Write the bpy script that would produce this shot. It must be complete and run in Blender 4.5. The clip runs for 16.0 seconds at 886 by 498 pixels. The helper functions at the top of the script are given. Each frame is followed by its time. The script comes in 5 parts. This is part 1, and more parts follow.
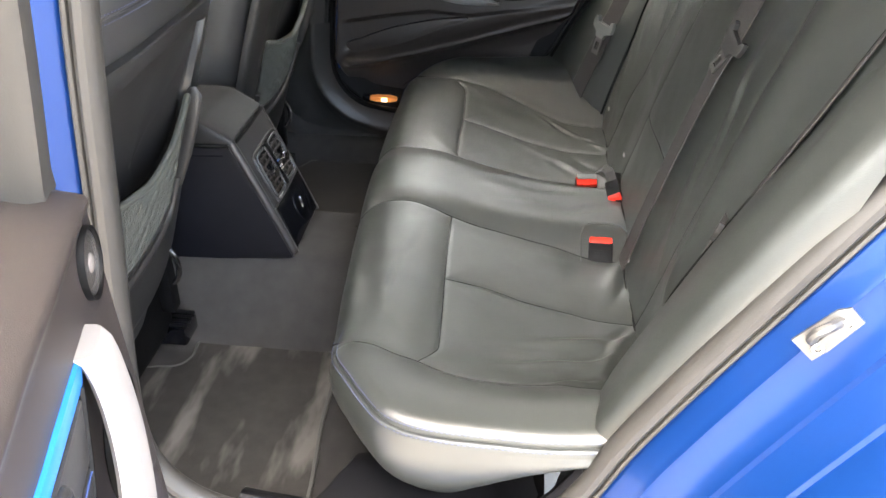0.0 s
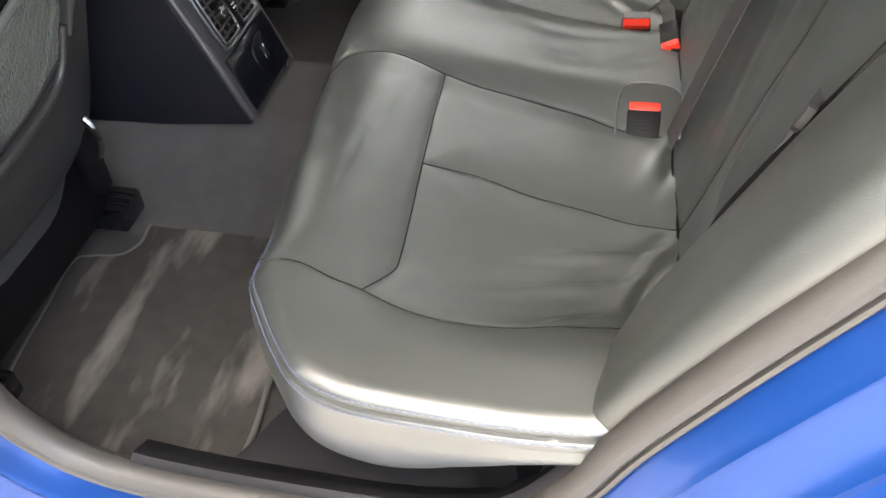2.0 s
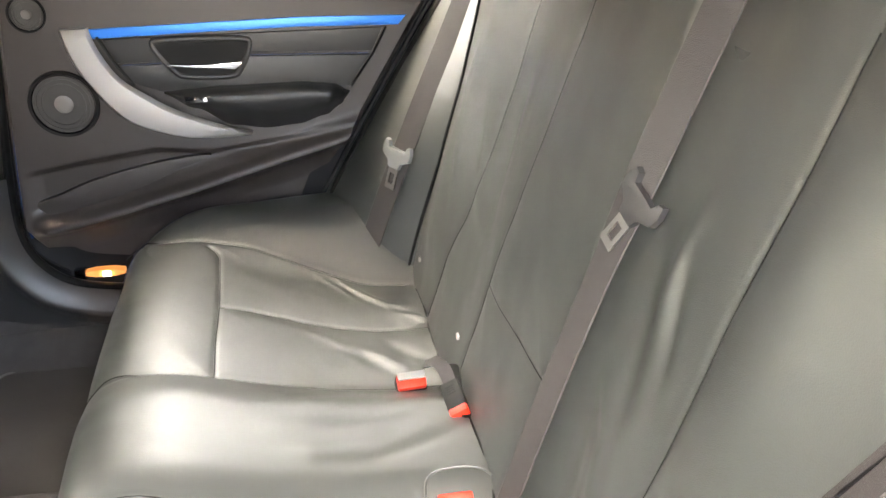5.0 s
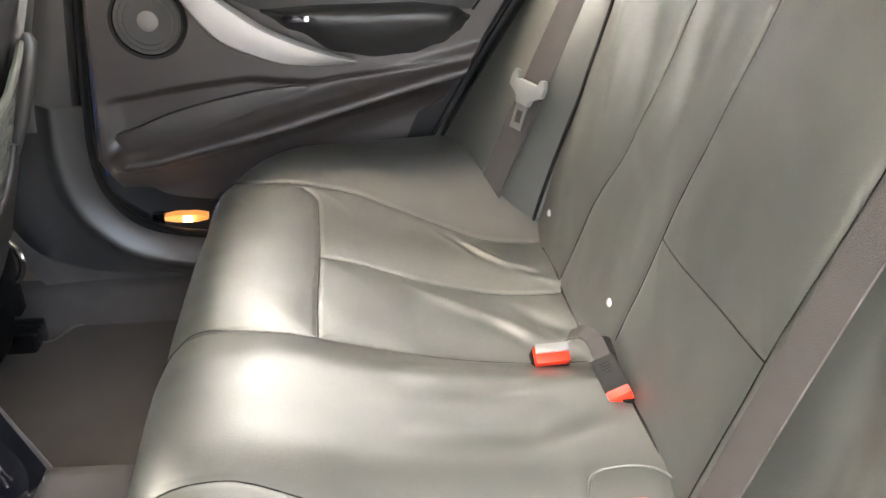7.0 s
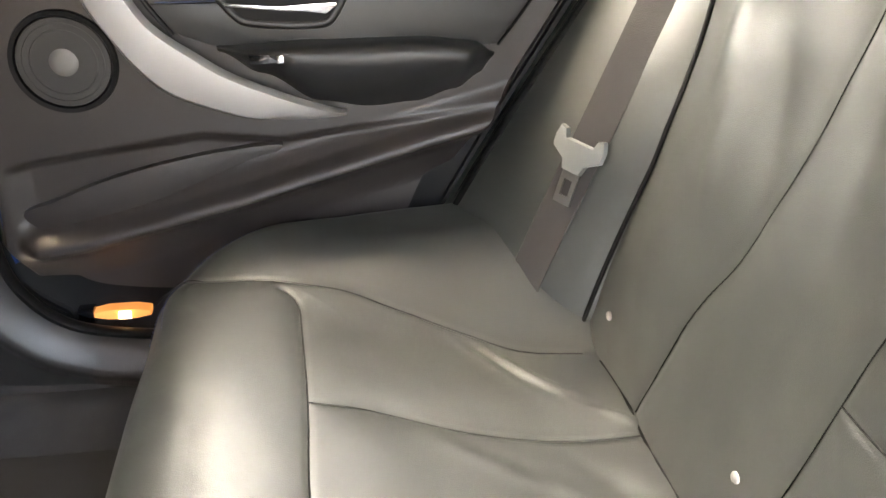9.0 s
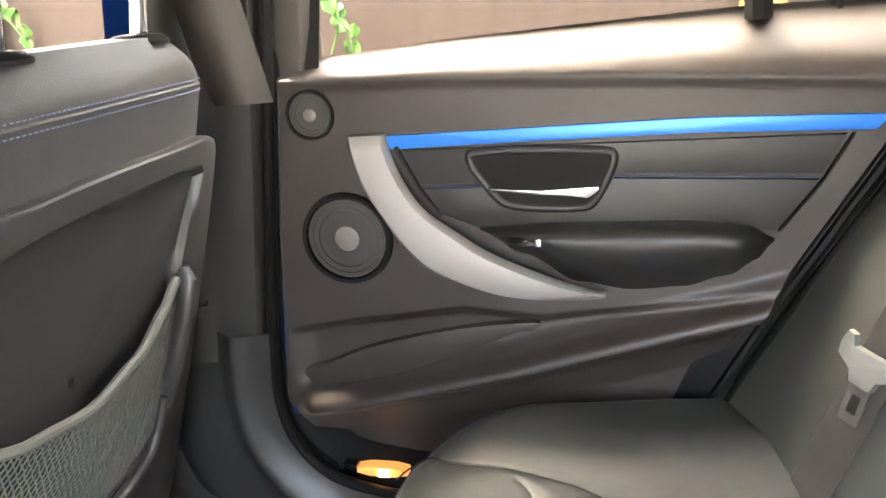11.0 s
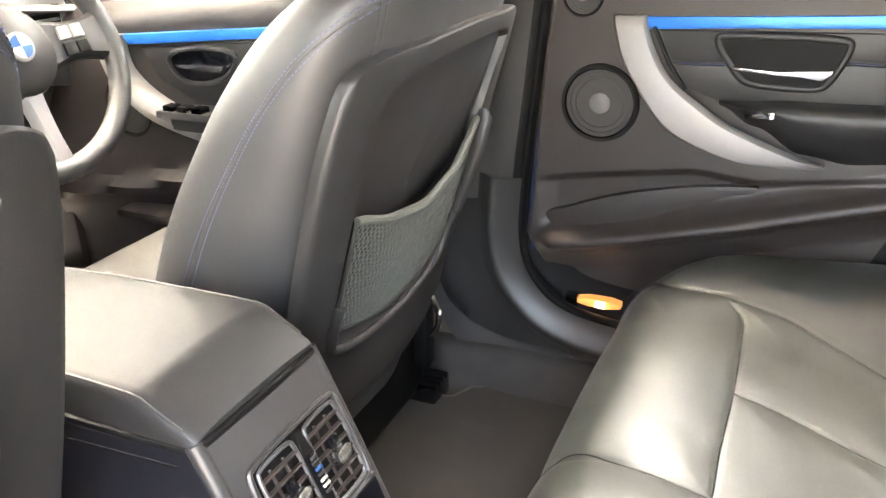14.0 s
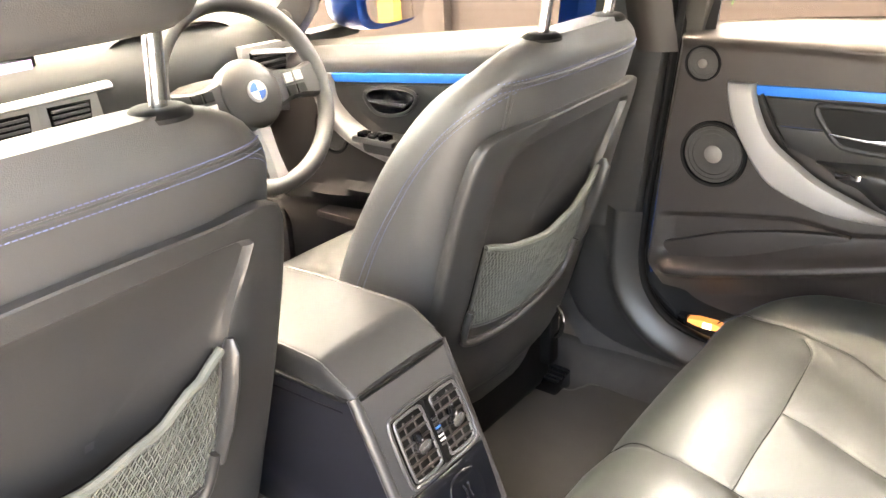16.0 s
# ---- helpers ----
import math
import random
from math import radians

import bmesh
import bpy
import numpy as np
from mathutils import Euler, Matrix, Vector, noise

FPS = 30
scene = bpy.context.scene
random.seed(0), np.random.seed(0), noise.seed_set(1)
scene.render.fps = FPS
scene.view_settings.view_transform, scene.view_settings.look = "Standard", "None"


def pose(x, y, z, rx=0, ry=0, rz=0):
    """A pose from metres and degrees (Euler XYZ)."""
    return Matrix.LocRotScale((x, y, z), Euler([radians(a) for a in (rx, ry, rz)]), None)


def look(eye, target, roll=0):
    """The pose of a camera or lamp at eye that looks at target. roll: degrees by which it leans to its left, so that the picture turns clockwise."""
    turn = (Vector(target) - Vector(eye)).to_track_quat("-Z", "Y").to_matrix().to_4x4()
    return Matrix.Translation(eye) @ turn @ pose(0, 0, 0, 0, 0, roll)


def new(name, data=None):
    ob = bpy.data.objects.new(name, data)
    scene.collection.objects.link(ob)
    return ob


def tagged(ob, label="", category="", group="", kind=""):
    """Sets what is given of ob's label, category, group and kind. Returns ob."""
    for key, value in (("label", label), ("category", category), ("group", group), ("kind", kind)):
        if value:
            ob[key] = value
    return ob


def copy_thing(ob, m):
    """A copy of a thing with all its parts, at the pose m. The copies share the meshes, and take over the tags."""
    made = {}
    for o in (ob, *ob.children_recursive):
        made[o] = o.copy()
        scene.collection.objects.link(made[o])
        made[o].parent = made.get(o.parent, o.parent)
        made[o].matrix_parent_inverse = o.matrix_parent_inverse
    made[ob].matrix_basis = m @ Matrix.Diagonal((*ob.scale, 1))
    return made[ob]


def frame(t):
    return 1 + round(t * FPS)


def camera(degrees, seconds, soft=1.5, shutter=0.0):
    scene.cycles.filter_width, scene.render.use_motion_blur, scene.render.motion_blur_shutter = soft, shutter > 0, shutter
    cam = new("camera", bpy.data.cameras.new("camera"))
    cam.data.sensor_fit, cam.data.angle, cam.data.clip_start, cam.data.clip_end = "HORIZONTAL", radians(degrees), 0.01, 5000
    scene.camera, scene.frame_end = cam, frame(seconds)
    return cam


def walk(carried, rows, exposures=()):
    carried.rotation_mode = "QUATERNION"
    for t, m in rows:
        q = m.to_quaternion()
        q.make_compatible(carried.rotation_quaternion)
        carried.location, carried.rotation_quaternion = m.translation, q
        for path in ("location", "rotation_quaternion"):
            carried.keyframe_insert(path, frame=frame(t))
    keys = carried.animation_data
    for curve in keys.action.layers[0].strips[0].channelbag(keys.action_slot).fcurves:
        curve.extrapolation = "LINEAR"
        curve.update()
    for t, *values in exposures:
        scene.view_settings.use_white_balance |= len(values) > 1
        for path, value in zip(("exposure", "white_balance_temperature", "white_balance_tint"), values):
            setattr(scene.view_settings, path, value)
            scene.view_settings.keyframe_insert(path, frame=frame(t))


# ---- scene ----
cam = camera(56.8, 16.0)
PATH = [
    (0, (0.062, -1.426, 1.217), (-0.094, 0.254, 0.142), 0.9),
    (0.5, (0.1, -1.369, 1.204), (-0.125, 0.245, 0.045), 0.8),
    (1, (0.158, -1.271, 1.168), (-0.139, 0.257, -0.087), -0.1),
    (1.5, (0.195, -1.186, 1.125), (-0.135, 0.265, -0.212), -1.5),
    (2, (0.153, -1.089, 1.074), (-0.153, 0.313, -0.319), -2.8),
    (2.5, (0.098, -1.007, 1.026), (-0.064, 0.411, -0.375), -2.0),
    (3, (0.079, -0.943, 1.025), (0.104, 0.552, -0.304), -0.6),
    (3.5, (0.083, -0.892, 1.077), (0.292, 0.686, -0.134), 0.8),
    (4, (0.095, -0.874, 1.122), (0.441, 0.788, 0.064), 1.6),
    (6.5, (0.002, -0.703, 1.052), (0.312, 1.085, 0.212), 1.9),
    (7, (-0.005, -0.645, 0.981), (0.197, 1.108, 0.041), 1.1),
    (7.5, (0.005, -0.595, 0.925), (0.158, 1.124, -0.086), 0.4),
    (8, (-0.009, -0.493, 0.89), (0.191, 1.209, -0.142), 0.7),
    (8.5, (-0.037, -0.375, 0.894), (0.238, 1.343, -0.092), 1.5),
    (9, (-0.042, -0.3, 0.935), (0.258, 1.456, 0.026), 1.7),
    (9.5, (-0.005, -0.254, 0.966), (0.191, 1.578, 0.189), 0.5),
    (10, (0.032, -0.226, 0.995), (0.008, 1.662, 0.336), -1.3),
    (12.5, (0.043, -0.314, 0.943), (-0.773, 1.402, 0.319), -3.7),
    (13, (0.019, -0.364, 0.932), (-0.789, 1.329, 0.237), -3.2),
    (13.5, (-0.022, -0.444, 0.956), (-0.806, 1.234, 0.202), -2.4),
    (14, (-0.019, -0.524, 0.992), (-0.8, 1.132, 0.186), -1.6),
    (14.5, (0.044, -0.581, 1.018), (-0.78, 1.037, 0.18), -1.4),
    (15, (0.132, -0.619, 1.097), (-0.784, 0.945, 0.254), -1.8),
    (15.5, (0.178, -0.651, 1.138), (-0.863, 0.843, 0.311), -2.4),
    (16, (0.181, -0.689, 1.149), (-0.975, 0.725, 0.333), -2.8),
]
walk(cam, [(t, look(eye, target, roll)) for t, eye, target, roll in PATH], exposures=[(0.0, 5.1, 7500, 9), (1.0, 4.75, 7400, 8), (1.5, 4.65, 7500, 8), (2.5, 5.35, 7600, 9), (3.0, 5.55, 7800, 10), (4.0, 6.15, 8000, 11), (7.0, 6.35, 8200, 12), (8.0, 6.25, 8300, 12), (10.0, 6.45, 8600, 12), (12.5, 6.65, 7700, 11), (14.0, 6.6, 8300, 11), (15.0, 6.55, 8700, 12), (16.0, 6.75, 8900, 12)])

# ---- light ----
world = bpy.data.worlds.new("world")
scene.world = world
world.use_nodes = True
wn = world.node_tree.nodes
sky = wn.new("ShaderNodeTexSky")
sky.sky_type, sky.sun_disc = "NISHITA", False
sky.sun_elevation, sky.sun_rotation = radians(71), radians(286)
sky.air_density, sky.dust_density, sky.ozone_density = 1.0, 6.0, 1.0
world.node_tree.links.new(sky.outputs[0], wn["Background"].inputs[0])
wn["Background"].inputs[1].default_value = 0.15
sun_data = bpy.data.lights.new("sun", "SUN")
sun_data.energy, sun_data.angle, sun_data.color = 1.5, radians(140), (1.0, 0.94, 0.86)
sun = new("sun", sun_data)
sun.matrix_world = look((-1.0, 0.45, 3.3), (0, 0, 0))


# ---- materials ----
def material(name, color, rough=0.5, metal=0.0, grain=(600, 0.1), vary=(8, 0.15), coat=0.0, spec=0.5, cells=None, blotch=None):
    """A surface with fine relief (noise or leather cells), and colour that varies at a coarse and a fine scale."""
    m = bpy.data.materials.new(name)
    m.use_nodes = True
    nt = m.node_tree
    n, link = nt.nodes, nt.links.new
    p = n["Principled BSDF"]
    p.inputs["Roughness"].default_value, p.inputs["Metallic"].default_value = rough, metal
    p.inputs["Coat Weight"].default_value, p.inputs["Specular IOR Level"].default_value = coat, spec
    p.inputs["Coat Roughness"].default_value = 0.05
    co = n.new("ShaderNodeTexCoord")
    big = n.new("ShaderNodeTexNoise")
    big.inputs["Scale"].default_value, big.inputs["Detail"].default_value = vary[0], 6
    link(co.outputs["Object"], big.inputs["Vector"])
    mix = n.new("ShaderNodeMix")
    mix.data_type = "RGBA"
    a, b = [max(0.0, c * (1 - vary[1])) for c in color], [min(1.0, c * (1 + vary[1])) for c in color]
    mix.inputs["A"].default_value, mix.inputs["B"].default_value = (*a, 1), (*b, 1)
    link(big.outputs["Fac"], mix.inputs["Factor"])
    out = mix.outputs["Result"]
    if blotch:
        stretch, tint, sharp = blotch
        mp = n.new("ShaderNodeMapping")
        mp.inputs["Scale"].default_value = stretch
        mp.inputs["Rotation"].default_value = (0, 0, radians(28))
        link(co.outputs["Object"], mp.inputs["Vector"])
        st = n.new("ShaderNodeTexNoise")
        st.inputs["Scale"].default_value, st.inputs["Detail"].default_value = 1.0, 4
        link(mp.outputs[0], st.inputs["Vector"])
        ramp = n.new("ShaderNodeMapRange")
        ramp.inputs["From Min"].default_value, ramp.inputs["From Max"].default_value = sharp
        link(st.outputs["Fac"], ramp.inputs["Value"])
        mx = n.new("ShaderNodeMix")
        mx.data_type = "RGBA"
        mx.inputs["B"].default_value = (*tint, 1)
        link(out, mx.inputs["A"])
        link(ramp.outputs[0], mx.inputs["Factor"])
        out = mx.outputs["Result"]
    link(out, p.inputs["Base Color"])
    rr = n.new("ShaderNodeMapRange")
    rr.inputs["To Min"].default_value, rr.inputs["To Max"].default_value = rough * 0.88, min(1.0, rough * 1.12)
    link(big.outputs["Fac"], rr.inputs["Value"])
    link(rr.outputs[0], p.inputs["Roughness"])
    if grain[1] > 0:
        bump = n.new("ShaderNodeBump")
        bump.inputs["Strength"].default_value, bump.inputs["Distance"].default_value = grain[1], 0.001
        if cells:
            vo = n.new("ShaderNodeTexVoronoi")
            vo.feature = "DISTANCE_TO_EDGE"
            vo.inputs["Scale"].default_value = cells
            link(co.outputs["Object"], vo.inputs["Vector"])
            cl = n.new("ShaderNodeMapRange")
            cl.inputs["From Max"].default_value = 0.25
            link(vo.outputs["Distance"], cl.inputs["Value"])
            link(cl.outputs[0], bump.inputs["Height"])
        else:
            fine = n.new("ShaderNodeTexNoise")
            fine.inputs["Scale"].default_value, fine.inputs["Detail"].default_value = grain[0], 3
            link(co.outputs["Object"], fine.inputs["Vector"])
            link(fine.outputs["Fac"], bump.inputs["Height"])
        soft = n.new("ShaderNodeBump")
        soft.inputs["Strength"].default_value, soft.inputs["Distance"].default_value = 0.25, 0.004
        link(big.outputs["Fac"], soft.inputs["Height"])
        link(soft.outputs[0], bump.inputs["Normal"])
        link(bump.outputs[0], p.inputs["Normal"])
    return m


def glow(name, color, strength):
    m = bpy.data.materials.new(name)
    m.use_nodes = True
    p = m.node_tree.nodes["Principled BSDF"]
    p.inputs["Base Color"].default_value = (*color, 1)
    p.inputs["Emission Color"].default_value, p.inputs["Emission Strength"].default_value = (*color, 1), strength
    return m


def clear(name, tint=(0.9, 0.95, 0.93), rough=0.0):
    m = bpy.data.materials.new(name)
    m.use_nodes = True
    p = m.node_tree.nodes["Principled BSDF"]
    p.inputs["Base Color"].default_value, p.inputs["Roughness"].default_value = (*tint, 1), rough
    p.inputs["Transmission Weight"].default_value, p.inputs["IOR"].default_value = 1.0, 1.02
    return m


LEATHER = material("black_leather", (0.0235, 0.0262, 0.0236), 0.40, spec=0.95, grain=(0, 0.10), cells=520, vary=(7, 0.12))
LEATHER_FRONT = material("front_seat_leather", (0.035, 0.0343, 0.0345), 0.44, spec=0.55, grain=(0, 0.14), cells=560, vary=(6, 0.12))
DOOR_LEATHER = material("door_insert_leather", (0.0145, 0.0143, 0.0145), 0.42, spec=0.4, grain=(0, 0.14), cells=560, vary=(6, 0.12))
THREAD_DARK = material("dark_blue_thread", (0.012, 0.03, 0.10), 0.6, grain=(900, 0.2))
MAT_PLAIN = material("plain_velour_mat", (0.056, 0.053, 0.050), 0.95, grain=(1100, 0.9), vary=(14, 0.22), spec=0.1)
THREAD = material("blue_grey_thread", (0.08, 0.095, 0.18), 0.7, grain=(900, 0.2))
CARPET = material("anthracite_carpet", (0.044, 0.042, 0.041), 0.95, grain=(900, 0.9), vary=(30, 0.3), spec=0.1)
MAT = material("brushed_velour_mat", (0.040, 0.0375, 0.035), 0.95, grain=(1100, 0.9), vary=(40, 0.3), spec=0.1, blotch=((14, 4, 1), (0.13, 0.122, 0.112), (0.5, 0.64)))
PLASTIC = material("black_trim_plastic", (0.0255, 0.0206, 0.0192), 0.46, spec=0.42, grain=(900, 0.25), vary=(5, 0.12))
SHELL = material("seat_shell_plastic", (0.0195, 0.0188, 0.0187), 0.43, spec=0.45, grain=(700, 0.2), vary=(5, 0.15))
# matt black parts, and the shade painted into gaps and behind the net
DARK = material("black_plastic_and_gap_shade", (0.003, 0.003, 0.0033), 0.55, grain=(700, 0.1), spec=0.14)
GLOSS = material("gloss_black_plastic", (0.003, 0.0035, 0.005), 0.14, grain=(200, 0.01), coat=0.5)
BEZEL = material("satin_grey_bezel", (0.07, 0.07, 0.072), 0.3, 0.3, grain=(500, 0.05))
SILVER = material("satin_silver_trim", (0.27, 0.256, 0.250), 0.45, 0.4, grain=(700, 0.05), vary=(5, 0.05))
CHROME = material("bright_chrome", (0.55, 0.55, 0.56), 0.22, 1.0, grain=(100, 0.02))
ZINC = material("zinc_plated_steel", (0.12, 0.118, 0.113), 0.45, 0.75, grain=(300, 0.1), vary=(60, 0.12))
BLUE_TRIM = material("bright_blue_trim", (0.008, 0.17, 0.62), 0.35, 0.35, grain=(300, 0.02), vary=(4, 0.06))
PAINT = material("blue_metallic_paint", (0.001, 0.023, 0.115), 0.32, 0.45, grain=(2500, 0.03), vary=(3, 0.05), coat=0.12, spec=0.3)
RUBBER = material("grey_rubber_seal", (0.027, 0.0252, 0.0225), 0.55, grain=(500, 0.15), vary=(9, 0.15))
PILLAR = material("grey_pillar_trim", (0.040, 0.037, 0.033), 0.55, grain=(600, 0.15), vary=(6, 0.1))
WEB = material("seat_belt_webbing", (0.034, 0.0315, 0.0305), 0.6, spec=0.15, grain=(900, 0.5), vary=(20, 0.1))
RED = material("red_buckle_plastic", (0.55, 0.022, 0.010), 0.4, spec=0.25, grain=(300, 0.03), vary=(20, 0.05))
NET = material("elastic_net_cord", (0.050, 0.053, 0.046), 0.65, grain=(900, 0.4))
GRILLE = material("speaker_grille_mesh", (0.035, 0.032, 0.03), 0.5, 0.2, grain=(1400, 0.9))
CONE = material("speaker_cone_cap", (0.12, 0.108, 0.10), 0.45, grain=(500, 0.1))
STUD = material("white_plastic_stud", (0.32, 0.31, 0.29), 0.5, grain=(200, 0.02))
DASH = material("dashboard_skin", (0.022, 0.0224, 0.0228), 0.6, spec=0.3, grain=(500, 0.3))
ROOF = material("headliner_fabric", (0.50, 0.48, 0.45), 0.9, grain=(900, 0.4))
FENCE = material("brown_fence_wood", (0.024, 0.0125, 0.0078), 0.9, grain=(90, 0.5), vary=(3, 0.35))
FENCE_NEW = material("new_fence_post", (0.13, 0.074, 0.013), 0.75, grain=(90, 0.4))
LEAF = material("green_leaf", (0.035, 0.10, 0.012), 0.5, grain=(80, 0.1), vary=(20, 0.3))
PAVING = material("pale_concrete_ground", (0.20, 0.195, 0.186), 0.85, grain=(120, 0.5), vary=(2, 0.2))
MIRROR = material("mirror_glass", (0.9, 0.9, 0.9), 0.02, 1.0, grain=(1, 0.0))
GLASS = clear("window_glass", (0.41, 0.43, 0.418))
WINDSCREEN = clear("windscreen_glass", (0.19, 0.198, 0.194))
LAMP = glow("warm_lamp_lens", (1.0, 0.36, 0.10), 0.0085)
HOT = glow("lamp_bulb", (1.0, 0.72, 0.42), 0.12)
SCREEN = glow("navigation_screen", (0.16, 0.11, 0.22), 0.12)
SCREEN_MAP = glow("navigation_map", (0.5, 0.30, 0.08), 0.10)
BADGE_BLUE = material("badge_blue", (0.008, 0.07, 0.26), 0.3, grain=(1, 0.0))
BADGE_WHITE = material("badge_white", (0.45, 0.45, 0.45), 0.3, grain=(1, 0.0))


# ---- helpers of this scene ----
def smooth(v, a, b):
    t = min(1.0, max(0.0, (v - a) / (b - a)))
    return t * t * (3 - 2 * t)


def curve_points(points, n=8, closed=False):
    """Catmull-Rom through the points, n steps a span."""
    p = [Vector(q) for q in points]
    m, out = len(p), []
    spans = m if closed else m - 1
    for i in range(spans):
        a, b, c, d = (p[(i + k) % m] if closed else p[min(max(i + k, 0), m - 1)] for k in (-1, 0, 1, 2))
        for j in range(n):
            t = j / n
            out.append(0.5 * (2 * b + (c - a) * t + (2 * a - 5 * b + 4 * c - d) * t * t + (3 * b - a - 3 * c + d) * t**3))
    if not closed:
        out.append(p[-1])
    return out


def part(name, bm, mat, parent=None, label="", flat=False, **tags):
    """Links a bmesh as one mesh object, under a thing or part if given."""
    bmesh.ops.recalc_face_normals(bm, faces=bm.faces)
    me = bpy.data.meshes.new(name)
    bm.to_mesh(me)
    bm.free()
    if not flat:
        me.polygons.foreach_set("use_smooth", [True] * len(me.polygons))
        me.set_sharp_from_angle(angle=radians(38))
    me.materials.append(mat)
    ob = new(name, me)
    if parent:
        ob.parent = parent
    return tagged(ob, label, **tags)


def thing(name, label, category, group="", kind="", at=(0, 0, 0)):
    ob = new(name)
    ob.empty_display_size = 0.05
    ob.location = at
    return tagged(ob, label, category, group, kind)


def grid(rows, closed_v=False, closed_u=False, caps=False, bm=None):
    """A skin over rows of points."""
    bm = bm or bmesh.new()
    vs = [[bm.verts.new(p) for p in row] for row in rows]
    n, m = len(vs), len(vs[0])
    for i in range(n if closed_u else n - 1):
        for j in range(m if closed_v else m - 1):
            bm.faces.new((vs[i][j], vs[i][(j + 1) % m], vs[(i + 1) % n][(j + 1) % m], vs[(i + 1) % n][j]))
    if caps:
        bm.faces.new(vs[0])
        bm.faces.new(vs[-1][::-1])
    return bm


def tube(points, r, sides=8, closed=False, bm=None, squash=1.0):
    """A round bar along points; r may be a list."""
    pts = [Vector(p) for p in points]
    n = len(pts)
    rows, up = [], Vector((0.31, 0.52, 0.79))
    for i, p in enumerate(pts):
        a, b = (pts[i - 1], pts[(i + 1) % n]) if closed else (pts[max(i - 1, 0)], pts[min(i + 1, n - 1)])
        d = (b - a).normalized()
        s = d.cross(up).normalized()
        u = s.cross(d)
        up = u
        rad = r[i] if isinstance(r, (list, tuple)) else r
        rows.append([p + rad * (math.cos(k * math.tau / sides) * s + squash * math.sin(k * math.tau / sides) * u) for k in range(sides)])
    return grid(rows, closed_v=True, closed_u=closed, caps=not closed, bm=bm)


def prism(outline, low, high, place, bevel=0.0, seg=2, bm=None):
    """A plate with this outline between two levels; place(a, b, c) puts it into the world."""
    b2 = bmesh.new()
    bottom = [b2.verts.new((a, b, low)) for a, b in outline]
    top = [b2.verts.new((a, b, high)) for a, b in outline]
    n = len(outline)
    f = [b2.faces.new(top), b2.faces.new(bottom[::-1])]
    for i in range(n):
        b2.faces.new((bottom[i], bottom[(i + 1) % n], top[(i + 1) % n], top[i]))
    if bevel:
        bmesh.ops.recalc_face_normals(b2, faces=b2.faces)
        edges = list({e for e in f[0].edges})
        bmesh.ops.bevel(b2, geom=edges, offset=bevel, segments=seg, profile=0.6, affect="EDGES", clamp_overlap=True)
    for v in b2.verts:
        v.co = Vector(place(*v.co))
    if bm is None:
        return b2
    me = bpy.data.meshes.new("tmp")
    b2.to_mesh(me)
    b2.free()
    bm.from_mesh(me)
    bpy.data.meshes.remove(me)
    return bm


def box(x0, x1, y0, y1, z0, z1, bevel=0.004, m=None, seg=2):
    bm = bmesh.new()
    bmesh.ops.create_cube(bm, size=1)
    for v in bm.verts:
        v.co = Vector(((x0 + x1) / 2 + v.co.x * (x1 - x0), (y0 + y1) / 2 + v.co.y * (y1 - y0), (z0 + z1) / 2 + v.co.z * (z1 - z0)))
    if bevel:
        bmesh.ops.bevel(bm, geom=bm.edges[:], offset=bevel, segments=seg, profile=0.6, affect="EDGES", clamp_overlap=True)
    if m is not None:
        bm.transform(m)
    return bm


def lathe(profile, m, sides=40):
    """A turned shape from (radius, height) pairs."""
    rows = [[m @ Vector((r * math.cos(k * math.tau / sides), r * math.sin(k * math.tau / sides), h)) for k in range(sides)] for r, h in profile]
    return grid(rows, closed_v=True, caps=True)


def rounded(points, n=3):
    """Corners cut round, n times over."""
    for _ in range(n):
        out = []
        for (ax, ay), (bx, by) in zip(points, points[1:] + points[:1]):
            out += [(0.75 * ax + 0.25 * bx, 0.75 * ay + 0.25 * by), (0.25 * ax + 0.75 * bx, 0.25 * ay + 0.75 * by)]
        points = out
    return points


def ramp(v, table):
    for (a, p), (b, q) in zip(table, table[1:]):
        if v <= b:
            t = max(0.0, (v - a) / (b - a))
            return p + (q - p) * t
    return table[-1][1]


def ramp_smooth(v, table):
    for (a, p), (b, q) in zip(table, table[1:]):
        if v <= b:
            return p + (q - p) * smooth(v, a, b)
    return table[-1][1]


# ---- setting: ground, fence, car shell ----
GROUND = -0.14
part("ground", prism([(-60, -60), (60, -60), (60, 60), (-60, 60)], GROUND - 0.2, GROUND, lambda a, b, c: (a, b, c)), PAVING, None, "pale concrete drive round the car", category="ground", kind="structure")


# ---- rear bench: cushion ----


